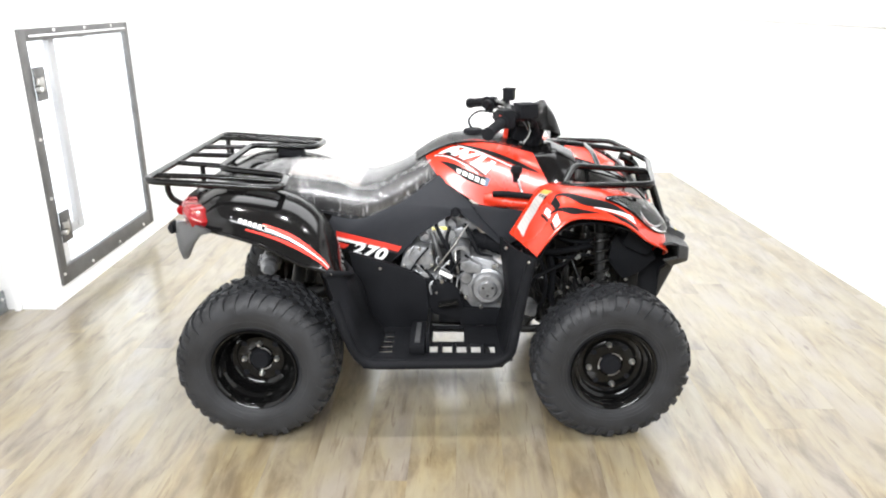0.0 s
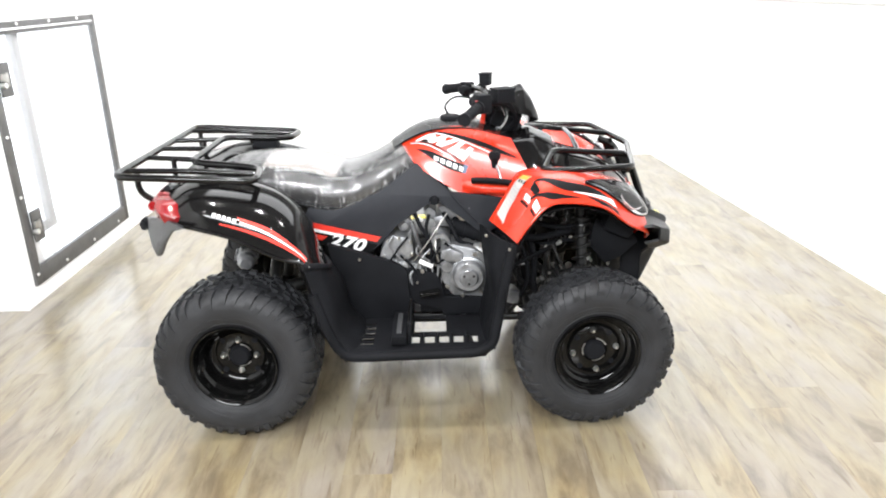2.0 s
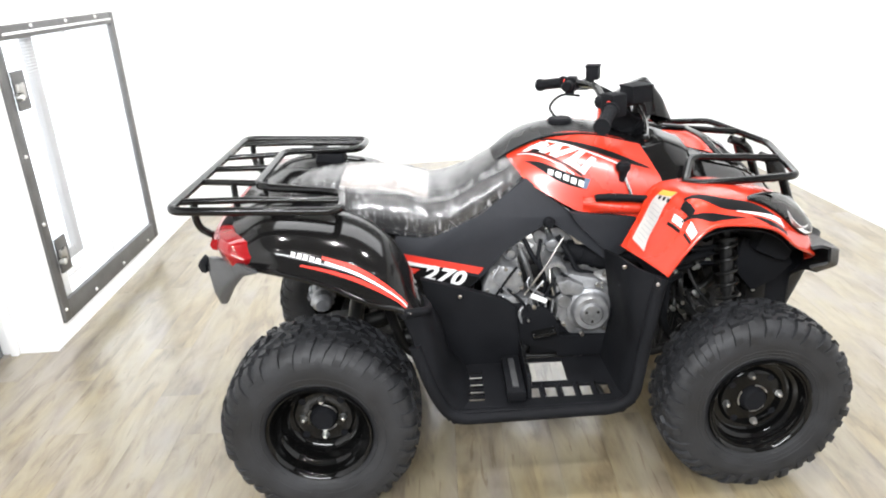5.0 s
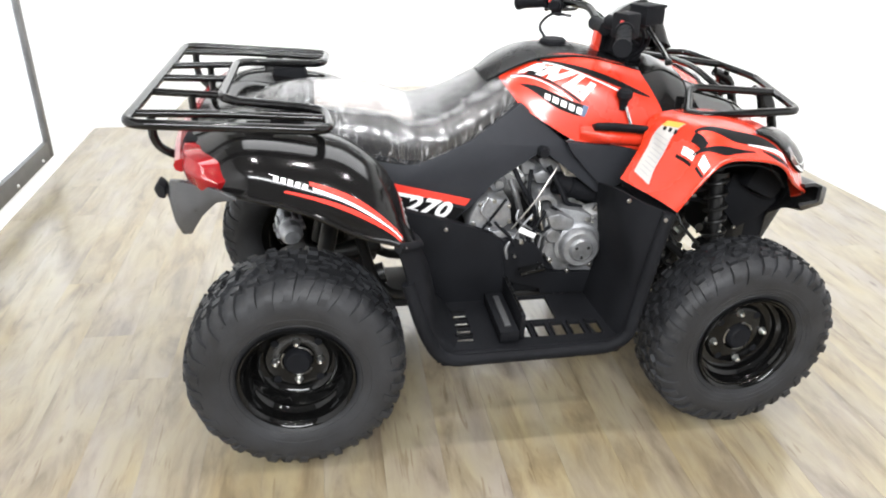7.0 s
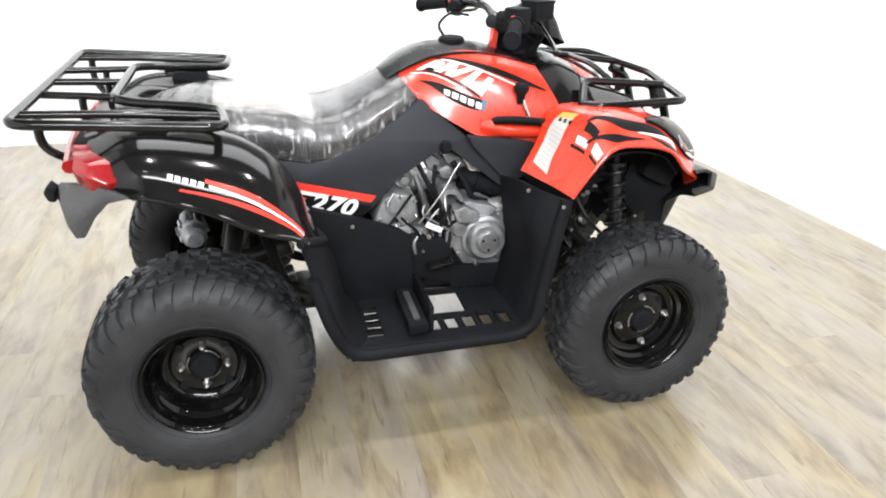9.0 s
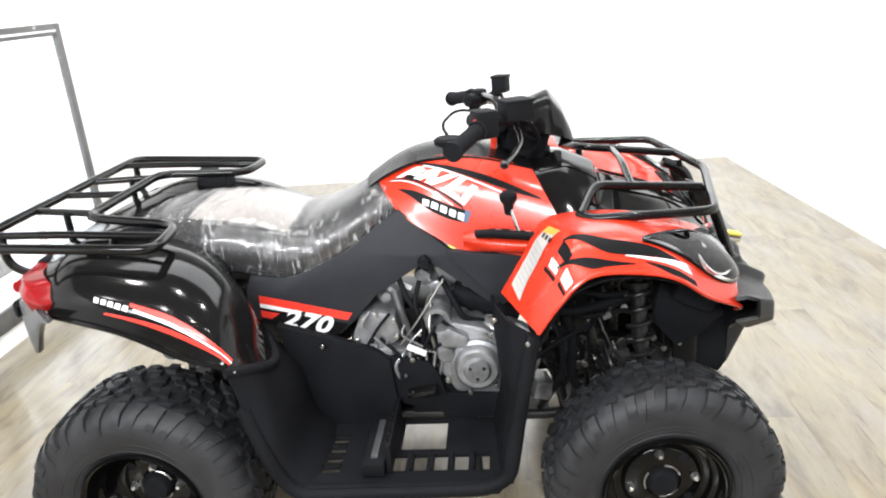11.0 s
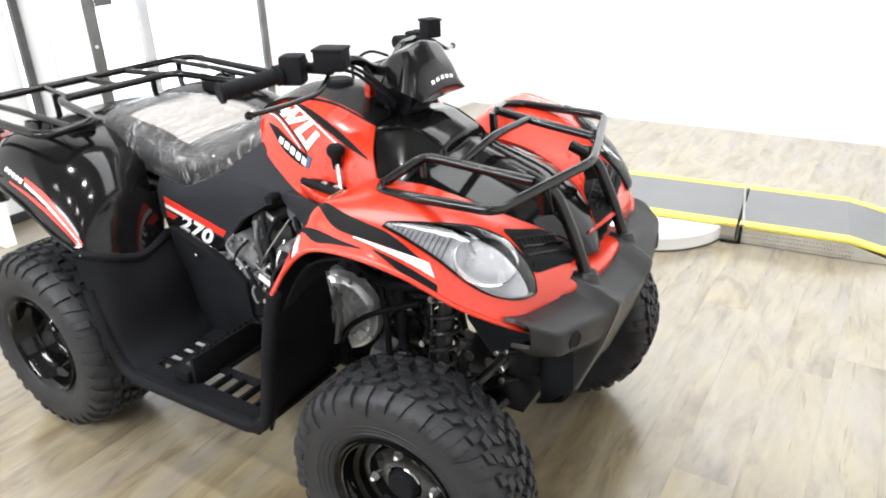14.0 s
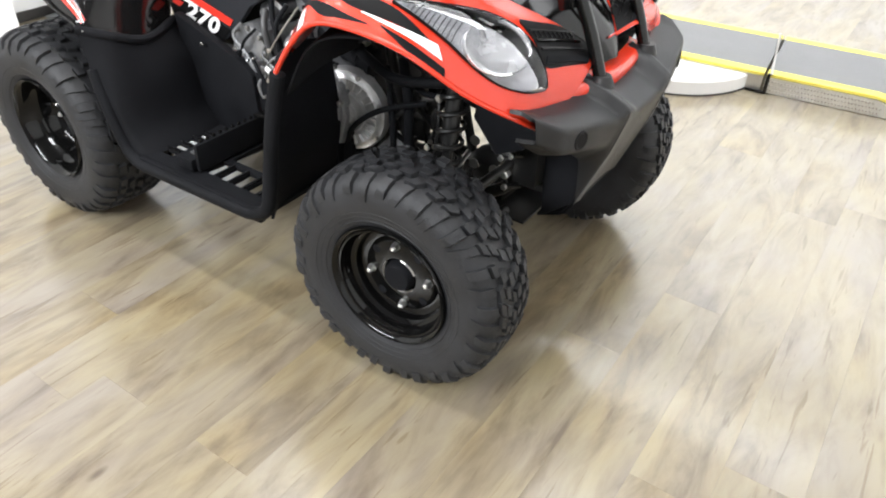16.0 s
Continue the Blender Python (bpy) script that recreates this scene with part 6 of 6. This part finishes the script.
    part("arch_flap", prism_bm([(0.62, 0.64), (0.75, 0.585), (0.77, 0.55), (0.72, 0.50), (0.66, 0.47), (0.60, 0.54)], (s * 0.205, s * 0.185), 0.006), M_MATTE, quad, "black plastic flap behind the bumper")
for k, (x0, x1, z) in enumerate(((0.40, 0.68, 0.235), (-0.34, 0.36, 0.225))):
    plate = part("belly_plate", box_bm((x1 - x0, 0.15 if x0 > 0 else 0.24, 0.006), pose((x0 + x1) / 2, 0, z), 0.002), M_MECH, frame_part)
part("front_skirt", prism_bm([(0.66, 0.36), (0.79, 0.36), (0.845, 0.53), (0.77, 0.58), (0.64, 0.56)], (-0.10, 0.10), 0.02), M_MECH, frame_part, "black plastic skirt behind the bumper")
part("radiator", box_bm((0.06, 0.28, 0.24), pose(0.70, 0, 0.50), 0.008), M_MECH, frame_part)
part("front_gearbox", box_bm((0.13, 0.12, 0.10), pose(0.535, 0.02, 0.285), 0.03), M_MECH, frame_part)
# bright discs stand in for lit floor showing through holes in the frame
HOLES = bmesh.new()
for gx in range(4):
    for gz in range(3):
        tube_bm([(0.44 + 0.055 * gx, -0.105, 0.31 + 0.06 * gz), (0.44 + 0.055 * gx, -0.108, 0.31 + 0.06 * gz)], 0.013, 10, bm=HOLES)
tagged(part("hole_discs", HOLES, M_STEEL, frame_part, "bright steel discs for floor seen through holes in the frame"), kind="stuff")
# more bright discs put where lit floor shows between the parts
for x, y, z, r, ln in ((0.47, -0.12, 0.50, 0.010, 0.03), (0.52, -0.14, 0.44, 0.008, 0.03), (0.62, -0.13, 0.46, 0.009, 0.03), (0.66, -0.15, 0.40, 0.010, 0.02), (0.45, -0.15, 0.40, 0.008, 0.02), (0.50, -0.13, 0.58, 0.009, 0.02)):
    turned("gap_disc", disc_profile(r, -ln / 2, ln / 2), (x, y, z), M_BOLT, frame_part, steps=6)
tube("wiring_loom", [(0.34, -0.16, 0.66), (0.42, -0.19, 0.62), (0.52, -0.20, 0.60), (0.62, -0.17, 0.63)], 0.009, M_MATTE, frame_part, 0.05)
tube("wiring_loom", [(0.36, -0.14, 0.58), (0.44, -0.17, 0.53), (0.54, -0.15, 0.55), (0.64, -0.12, 0.50)], 0.007, M_MATTE, frame_part, 0.05)
# rear end
part("axle_housing", tube_bm([(-AXLE, -0.30, REAR_R), (-AXLE, 0.30, REAR_R)], 0.030, 18), M_MECH, frame_part)
part("final_drive", lathe_bm([(0, -0.06), (0.06, -0.06), (0.095, -0.03), (0.095, 0.03), (0.06, 0.06), (0, 0.06)], 26, pose(-AXLE, 0.02, REAR_R)), M_MECH, frame_part)
tube("swing_arm", [(-AXLE, -0.10, REAR_R), (-0.34, -0.10, 0.33)], 0.030, M_MECH, frame_part)
tube("swing_arm", [(-AXLE, 0.10, REAR_R), (-0.34, 0.10, 0.33)], 0.030, M_MECH, frame_part)
for s in (-1, 1):
    tube("rear_damper", [(-0.53, s * 0.155, 0.32), (-0.46, s * 0.14, 0.63)], 0.024, M_MECH, frame_part)
part("exhaust_box", lathe_bm([(0, -0.18), (0.05, -0.18), (0.062, -0.16), (0.062, 0.16), (0.05, 0.18), (0, 0.18)], 24, pose(-0.62, 0.16, 0.55, 0, 0, 90)), M_MECH, frame_part, "black silencer")
part("shock_cap", lathe_bm([(0, -0.055), (0.020, -0.055), (0.030, -0.04), (0.030, -0.015), (0.036, -0.010), (0.036, 0.02), (0.025, 0.03), (0.025, 0.07), (0, 0.07)], 12, pose(-0.595, -0.17, 0.515, 8, 0, 10)), M_ALU, frame_part, "cast aluminium cap", smooth=30)
for k in range(10):
    a = 2 * math.pi * k / 10
    part("cap_rib", box_bm((0.010, 0.034, 0.008), pose(-0.595, -0.17, 0.515, 8, 0, 10) @ pose(0.036 * math.cos(a), 0.004, 0.036 * math.sin(a), 0, -math.degrees(a), 0), 0.002), M_ALU, frame_part)
part("battery_tray", box_bm((0.24, 0.26, 0.12), pose(-0.45, 0, 0.66), 0.012), M_MECH, frame_part)
part("seat_pan", box_bm((0.46, 0.28, 0.05), pose(-0.33, 0, 0.715), 0.015), M_MECH, frame_part)
part("air_box", box_bm((0.20, 0.30, 0.22), pose(-0.24, 0.02, 0.58), 0.03), M_MECH, frame_part)
part("inner_tank", box_bm((0.22, 0.20, 0.14), pose(0.17, 0, 0.82), 0.03), M_MECH, frame_part)

# engine
engine = new("engine")
engine.parent = quad
engine.location = (0, 0.025, 0)
part("crankcase", box_bm((0.32, 0.24, 0.24), pose(0.09, 0.0, 0.43), 0.03), M_MECH, engine, "dark engine block")
part("gear_case", prism_bm([(-0.125, 0.505), (-0.12, 0.535), (-0.10, 0.58), (-0.07, 0.593), (-0.012, 0.583), (-0.002, 0.52), (-0.06, 0.478)], (-0.235, -0.10), 0.009), M_ALU, engine, "cast aluminium gear case")
part("gear_case", prism_bm([(-0.125, 0.515), (-0.06, 0.500), (-0.03, 0.508), (-0.02, 0.468), (-0.06, 0.455), (-0.12, 0.490)], (-0.248, -0.20), 0.007), M_ALU, engine)
part("case_lobe", prism_bm([(-0.045, 0.502), (0.02, 0.488), (0.026, 0.455), (-0.02, 0.462)], (-0.240, -0.12), 0.008), M_ALU, engine)
for k, (x, z) in enumerate(((-0.110, 0.52), (-0.093, 0.575), (-0.055, 0.585), (-0.015, 0.57), (-0.012, 0.525), (-0.065, 0.488))):
    turned("case_bolt", disc_profile(0.006, -0.008, 0.006, 0.002), (x, -0.236, z), M_STEEL, engine, steps=6)
part("cover_flange", prism_bm([(0.085, 0.545), (0.13, 0.562), (0.20, 0.545), (0.25, 0.51), (0.26, 0.44), (0.24, 0.362), (0.125, 0.368), (0.088, 0.43)], (-0.245, -0.12), 0.012), M_ALU, engine, "cast aluminium cover flange")
part("cover_lump", prism_bm([(0.085, 0.545), (0.12, 0.556), (0.165, 0.532), (0.160, 0.50), (0.10, 0.505)], (-0.268, -0.20), 0.010), M_ALU, engine)
part("clutch_cover", lathe_bm([(0.0, -0.296), (0.028, -0.296), (0.032, -0.292), (0.034, -0.286), (0.048, -0.286), (0.054, -0.280), (0.057, -0.262), (0.066, -0.258), (0.070, -0.20), (0, -0.20)], 40, pose(0.182, 0, 0.452)), M_ALU, engine, "round cast clutch cover")
for k in range(3):
    a = radians(30 + 120 * k)
    turned("cover_bolt", disc_profile(0.0045, -0.003, 0.003, 0.001), (0.182 + 0.019 * math.cos(a), -0.296, 0.452 + 0.019 * math.sin(a)), M_MECH, engine, steps=10)
for k in range(7):
    a = radians(20 + 48 * k)
    turned("case_bolt", disc_profile(0.007, -0.008, 0.006, 0.002), (0.175 + 0.080 * math.cos(a), -0.252, 0.452 + 0.080 * math.sin(a)), M_STEEL, engine, steps=8)
part("oil_strainer", lathe_bm([(0, -0.265), (0.018, -0.265), (0.023, -0.258), (0.025, -0.235), (0, -0.235)], 20, pose(0.108, 0, 0.485)), M_ALU, engine)
part("starter", lathe_bm([(0.018, -0.226), (0.020, -0.230), (0.032, -0.230), (0.036, -0.222), (0.036, -0.12), (0.018, -0.12), (0.018, -0.226)], 28, pose(0.088, 0, 0.560)), M_ALU, engine, "round starter housing")
cyl = bmesh.new()
for k in range(8):
    prism_bm([(-0.055, -0.003), (0.055, -0.003), (0.055, 0.003), (-0.055, 0.003)], (-0.075, 0.075), 0.001, pose(0.150 - 0.005 * k, -0.06, 0.55 + 0.014 * k, 0, -20, 0), cyl)
part("cylinder", cyl, M_ALU, engine, "finned cylinder", smooth=30)
part("rocker_cover", prism_bm([(0.03, 0.655), (0.05, 0.672), (0.075, 0.652), (0.072, 0.622), (0.04, 0.625)], (-0.155, -0.05), 0.008), M_ALU, engine, "pale cast rocker cover")
part("rocker_cover", prism_bm([(0.062, 0.632), (0.09, 0.645), (0.125, 0.625), (0.118, 0.600), (0.075, 0.605)], (-0.175, -0.05), 0.008), M_ALU, engine)
part("cylinder_head", prism_bm([(0.08, 0.668), (0.11, 0.675), (0.15, 0.645), (0.15, 0.62), (0.10, 0.635)], (-0.150, -0.02), 0.008), M_ALU, engine)
part("carburettor", lathe_bm([(0, -0.20), (0.012, -0.20), (0.014, -0.19), (0.024, -0.185), (0.026, -0.15), (0.018, -0.145), (0.018, -0.08), (0, -0.08)], 20, pose(-0.035, 0, 0.615)), M_ALU, engine, "small carburettor")
part("heat_shield", prism_bm([(0.13, 0.668), (0.175, 0.658), (0.27, 0.605), (0.265, 0.588), (0.20, 0.612), (0.155, 0.622)], (-0.172, -0.155), 0.005), M_STEEL, engine, "bright heat shield")
for k in range(5):
    part("shield_ridge", box_bm((0.006, 0.008, 0.034), pose(0.155 + 0.022 * k, -0.174, 0.646 - 0.010 * k, 0, -25, 0), 0.002), M_STEEL, engine)
part("intake_boot", tube_bm(rounded([(0.13, -0.15, 0.60), (0.20, -0.165, 0.585), (0.29, -0.16, 0.555)], 0.03), 0.032, 16), M_MATTE, engine, "black rubber boot")
for k in range(4):
    p = Vector((0.17, -0.16, 0.592)).lerp(Vector((0.28, -0.162, 0.560)), k / 3)
    part("boot_fold", tube_bm([p, p + Vector((0.010, 0, -0.003))], 0.036, 16), M_MATTE, engine)
HOSES = [("hose", 0.0085, M_GREYPL, [(-0.01, -0.215, 0.635), (0.002, -0.238, 0.60), (0.028, -0.240, 0.51), (0.03, -0.22, 0.47)]), ("hose", 0.007, M_MATTE, [(0.0, -0.20, 0.665), (0.02, -0.225, 0.62), (0.05, -0.235, 0.575), (0.055, -0.22, 0.50)]),
         ("hose", 0.006, M_MATTE, [(0.05, -0.20, 0.655), (0.035, -0.235, 0.61), (0.06, -0.245, 0.545), (0.045, -0.235, 0.49), (0.07, -0.22, 0.44)]), ("hose", 0.008, M_MATTE, [(0.10, -0.19, 0.66), (0.135, -0.215, 0.60), (0.15, -0.22, 0.56), (0.20, -0.20, 0.54)]),
         ("dipstick", 0.0028, M_STEEL, [(-0.005, -0.245, 0.505), (0.05, -0.250, 0.58), (0.112, -0.225, 0.668)]), ("hose", 0.005, M_STEEL, [(0.075, -0.21, 0.60), (0.068, -0.245, 0.55), (0.08, -0.25, 0.50)])]
for nm, r, mat, pts in HOSES:
    tube(nm, pts, r, mat, engine, 0.03, sides=8)
part("wire_tag", box_bm((0.050, 0.004, 0.016), pose(0.036, -0.256, 0.496, 0, 26, 0), 0.002), M_WHITE, engine, "white wire tag")
part("wire_tag", box_bm((0.042, 0.004, 0.012), pose(0.010, -0.19, 0.642, 0, 30, 0), 0.002), M_WHITE, engine, "white wire tag")
part("kick_boss", lathe_bm([(0, -0.03), (0.012, -0.03), (0.017, -0.015), (0.012, 0.0), (0.010, 0.03), (0, 0.03)], 16, pose(0.07, -0.215, 0.715)), M_MATTE, engine, "round black knob")
# finned round cover that shows in the front wheel arch, behind hoses
COVER_M = pose(0.240, -0.222, 0.445, 0, 0, 10)
part("flywheel_cover", lathe_bm([(0, -0.012), (0.026, -0.012), (0.030, -0.004), (0.050, -0.006), (0.055, 0.002), (0.060, -0.002), (0.084, -0.002), (0.090, 0.004), (0.100, 0.006), (0.105, 0.014), (0.104, 0.030), (0.09, 0.035), (0, 0.035)], 48, COVER_M), M_COVER, engine, "round finned cast cover")
for k in range(26):
    a = 2 * math.pi * k / 26
    part("cover_fin", box_bm((0.024, 0.008, 0.0035), COVER_M @ pose(0.072 * math.cos(a), -0.005, 0.072 * math.sin(a), 0, -math.degrees(a), 0), 0.001), M_COVER, engine, smooth=0)
for k in range(7):
    a = 2 * math.pi * k / 7 + 0.3
    part("cover_bolt", lathe_bm(disc_profile(0.006, -0.004, 0.006, 0.002), 8, COVER_M @ pose(0.096 * math.cos(a), 0.0, 0.096 * math.sin(a))), M_STEEL, engine)
part("front_block", box_bm((0.05, 0.08, 0.05), pose(0.335, -0.18, 0.345, 0, 15, 12), 0.012), M_ALU, engine, "cast lower block")
arch_rng = random.Random(7)
for pts, r in (([(0.24, -0.22, 0.36), (0.29, -0.26, 0.44), (0.37, -0.25, 0.50), (0.46, -0.20, 0.52)], 0.007), ([(0.35, -0.20, 0.58), (0.39, -0.235, 0.49), (0.39, -0.23, 0.40), (0.36, -0.20, 0.33)], 0.008),
               ([(0.28, -0.21, 0.60), (0.40, -0.24, 0.57), (0.50, -0.22, 0.585), (0.60, -0.19, 0.60)], 0.012), ([(0.38, -0.18, 0.60), (0.42, -0.21, 0.50), (0.41, -0.20, 0.38), (0.45, -0.16, 0.30)], 0.012)):
    tube("hose", pts, r, M_MATTE, engine, 0.05, sides=9)
for k in range(12):
    x, z = arch_rng.uniform(0.36, 0.52), arch_rng.uniform(0.36, 0.62)
    tube("hose", [(x, -0.12, z), (x + arch_rng.uniform(-0.05, 0.05), -0.16 - 0.05 * arch_rng.random(), z - 0.06), (x + arch_rng.uniform(-0.09, 0.09), -0.13, z - 0.16)], arch_rng.uniform(0.004, 0.010), M_MECH, engine, 0.04, sides=7)
for k in range(6):
    x, z = arch_rng.uniform(0.36, 0.54), arch_rng.uniform(0.34, 0.60)
    part("bracket", box_bm((arch_rng.uniform(0.03, 0.07), 0.03, arch_rng.uniform(0.02, 0.06)), pose(x, -0.115 - 0.03 * arch_rng.random(), z, 0, arch_rng.uniform(-40, 40), 0), 0.006), M_MECH, engine)
part("sump_cover", box_bm((0.25, 0.02, 0.10), pose(0.135, -0.222, 0.352), 0.006), M_MATTE, engine)
part("brake_pedal", box_bm((0.07, 0.035, 0.010), pose(0.045, -0.27, 0.405, 0, -10, 0), 0.003), M_TUBE, quad, "black brake pedal")

# small fittings over the engine: bolts, clamps and thin pipes
fit_rng = random.Random(11)
for k in range(34):
    x, z = fit_rng.uniform(-0.10, 0.23), fit_rng.uniform(0.39, 0.56)
    if x < 0.0 and z < 0.47:
        continue
    r = fit_rng.uniform(0.003, 0.007)
    turned("case_bolt", disc_profile(r, -0.006, 0.006, 0.0015), (x, fit_rng.uniform(-0.262, -0.235), z), M_STEEL if k % 3 else M_MATTE, engine, steps=6 + 2 * (k % 3))
for k in range(9):
    x, z = fit_rng.uniform(-0.08, 0.12), fit_rng.uniform(0.48, 0.60)
    pts = [(x, -0.240, z), (x + fit_rng.uniform(-0.05, 0.05), -0.256, z - 0.03), (x + fit_rng.uniform(-0.07, 0.07), -0.245, z - 0.09)]
    tube("pipe", pts, fit_rng.uniform(0.003, 0.006), M_MATTE if k % 2 else M_ALU, engine, 0.02, sides=7)
for k in range(5):
    part("case_rib", box_bm((0.006, 0.03, fit_rng.uniform(0.04, 0.08)), pose(0.02 + 0.018 * k, -0.232, 0.445, 0, 6 * k - 10, 0), 0.002), M_ALU, engine)
# bright discs for floor gaps, with clips, on the frame behind the front wheel
for k in range(11):
    x, y, z = arch_rng.uniform(0.40, 0.68), arch_rng.uniform(-0.19, -0.14), arch_rng.uniform(0.34, 0.58)
    turned("gap_disc", disc_profile(arch_rng.uniform(0.005, 0.010), -0.004, 0.004, 0.001), (x, y, z), M_BOLT if k % 3 else M_STEEL, frame_part, (0, 0, arch_rng.uniform(0, 40)), 6)
    tube("frame_clip", [(x - 0.02, -0.125, z + 0.01), (x, y + 0.006, z), (x + 0.02, -0.125, z - 0.01)], 0.005, M_MECH, frame_part, 0.01, sides=6)


# ---- floor planks ----
PLANK_W, PLANK_L = 0.152, 1.22
FLOOR_Y0, FLOOR_Y1 = -4.25, 3.60
plank_mesh = finish(box_bm((PLANK_W - 0.0002, PLANK_L - 0.0002, 0.008), Matrix(), 0.0003), M_PLANK, 0)
plank_mesh.name = "plank"
rng = random.Random(4)
for col in range(-15, 17):
    y0 = FLOOR_Y0 - rng.uniform(0, PLANK_L - 0.1)
    while y0 < FLOOR_Y1:
        a, b = max(y0, FLOOR_Y0), min(y0 + PLANK_L, FLOOR_Y1)
        y0 += PLANK_L
        wall_x = CORNER_D[0] + (CORNER_E[0] - CORNER_D[0]) * (CORNER_D[1] - a) / (CORNER_D[1] - CORNER_E[1])
        turn = 180 * rng.randint(0, 1)
        if (col - 0.5) * PLANK_W > wall_x or (col < -13 and a > 0.62) or b - a < 0.02:
            continue
        whole = b - a > PLANK_L - 0.001
        mesh = plank_mesh if whole else finish(box_bm((PLANK_W - 0.0002, b - a - 0.0002, 0.008), Matrix(), 0.0003), M_PLANK, 0)
        ob = new("plank", mesh)
        ob.parent = floor
        ob.matrix_basis = pose(col * PLANK_W, (a + b) / 2, -0.004, 0, 0, turn)
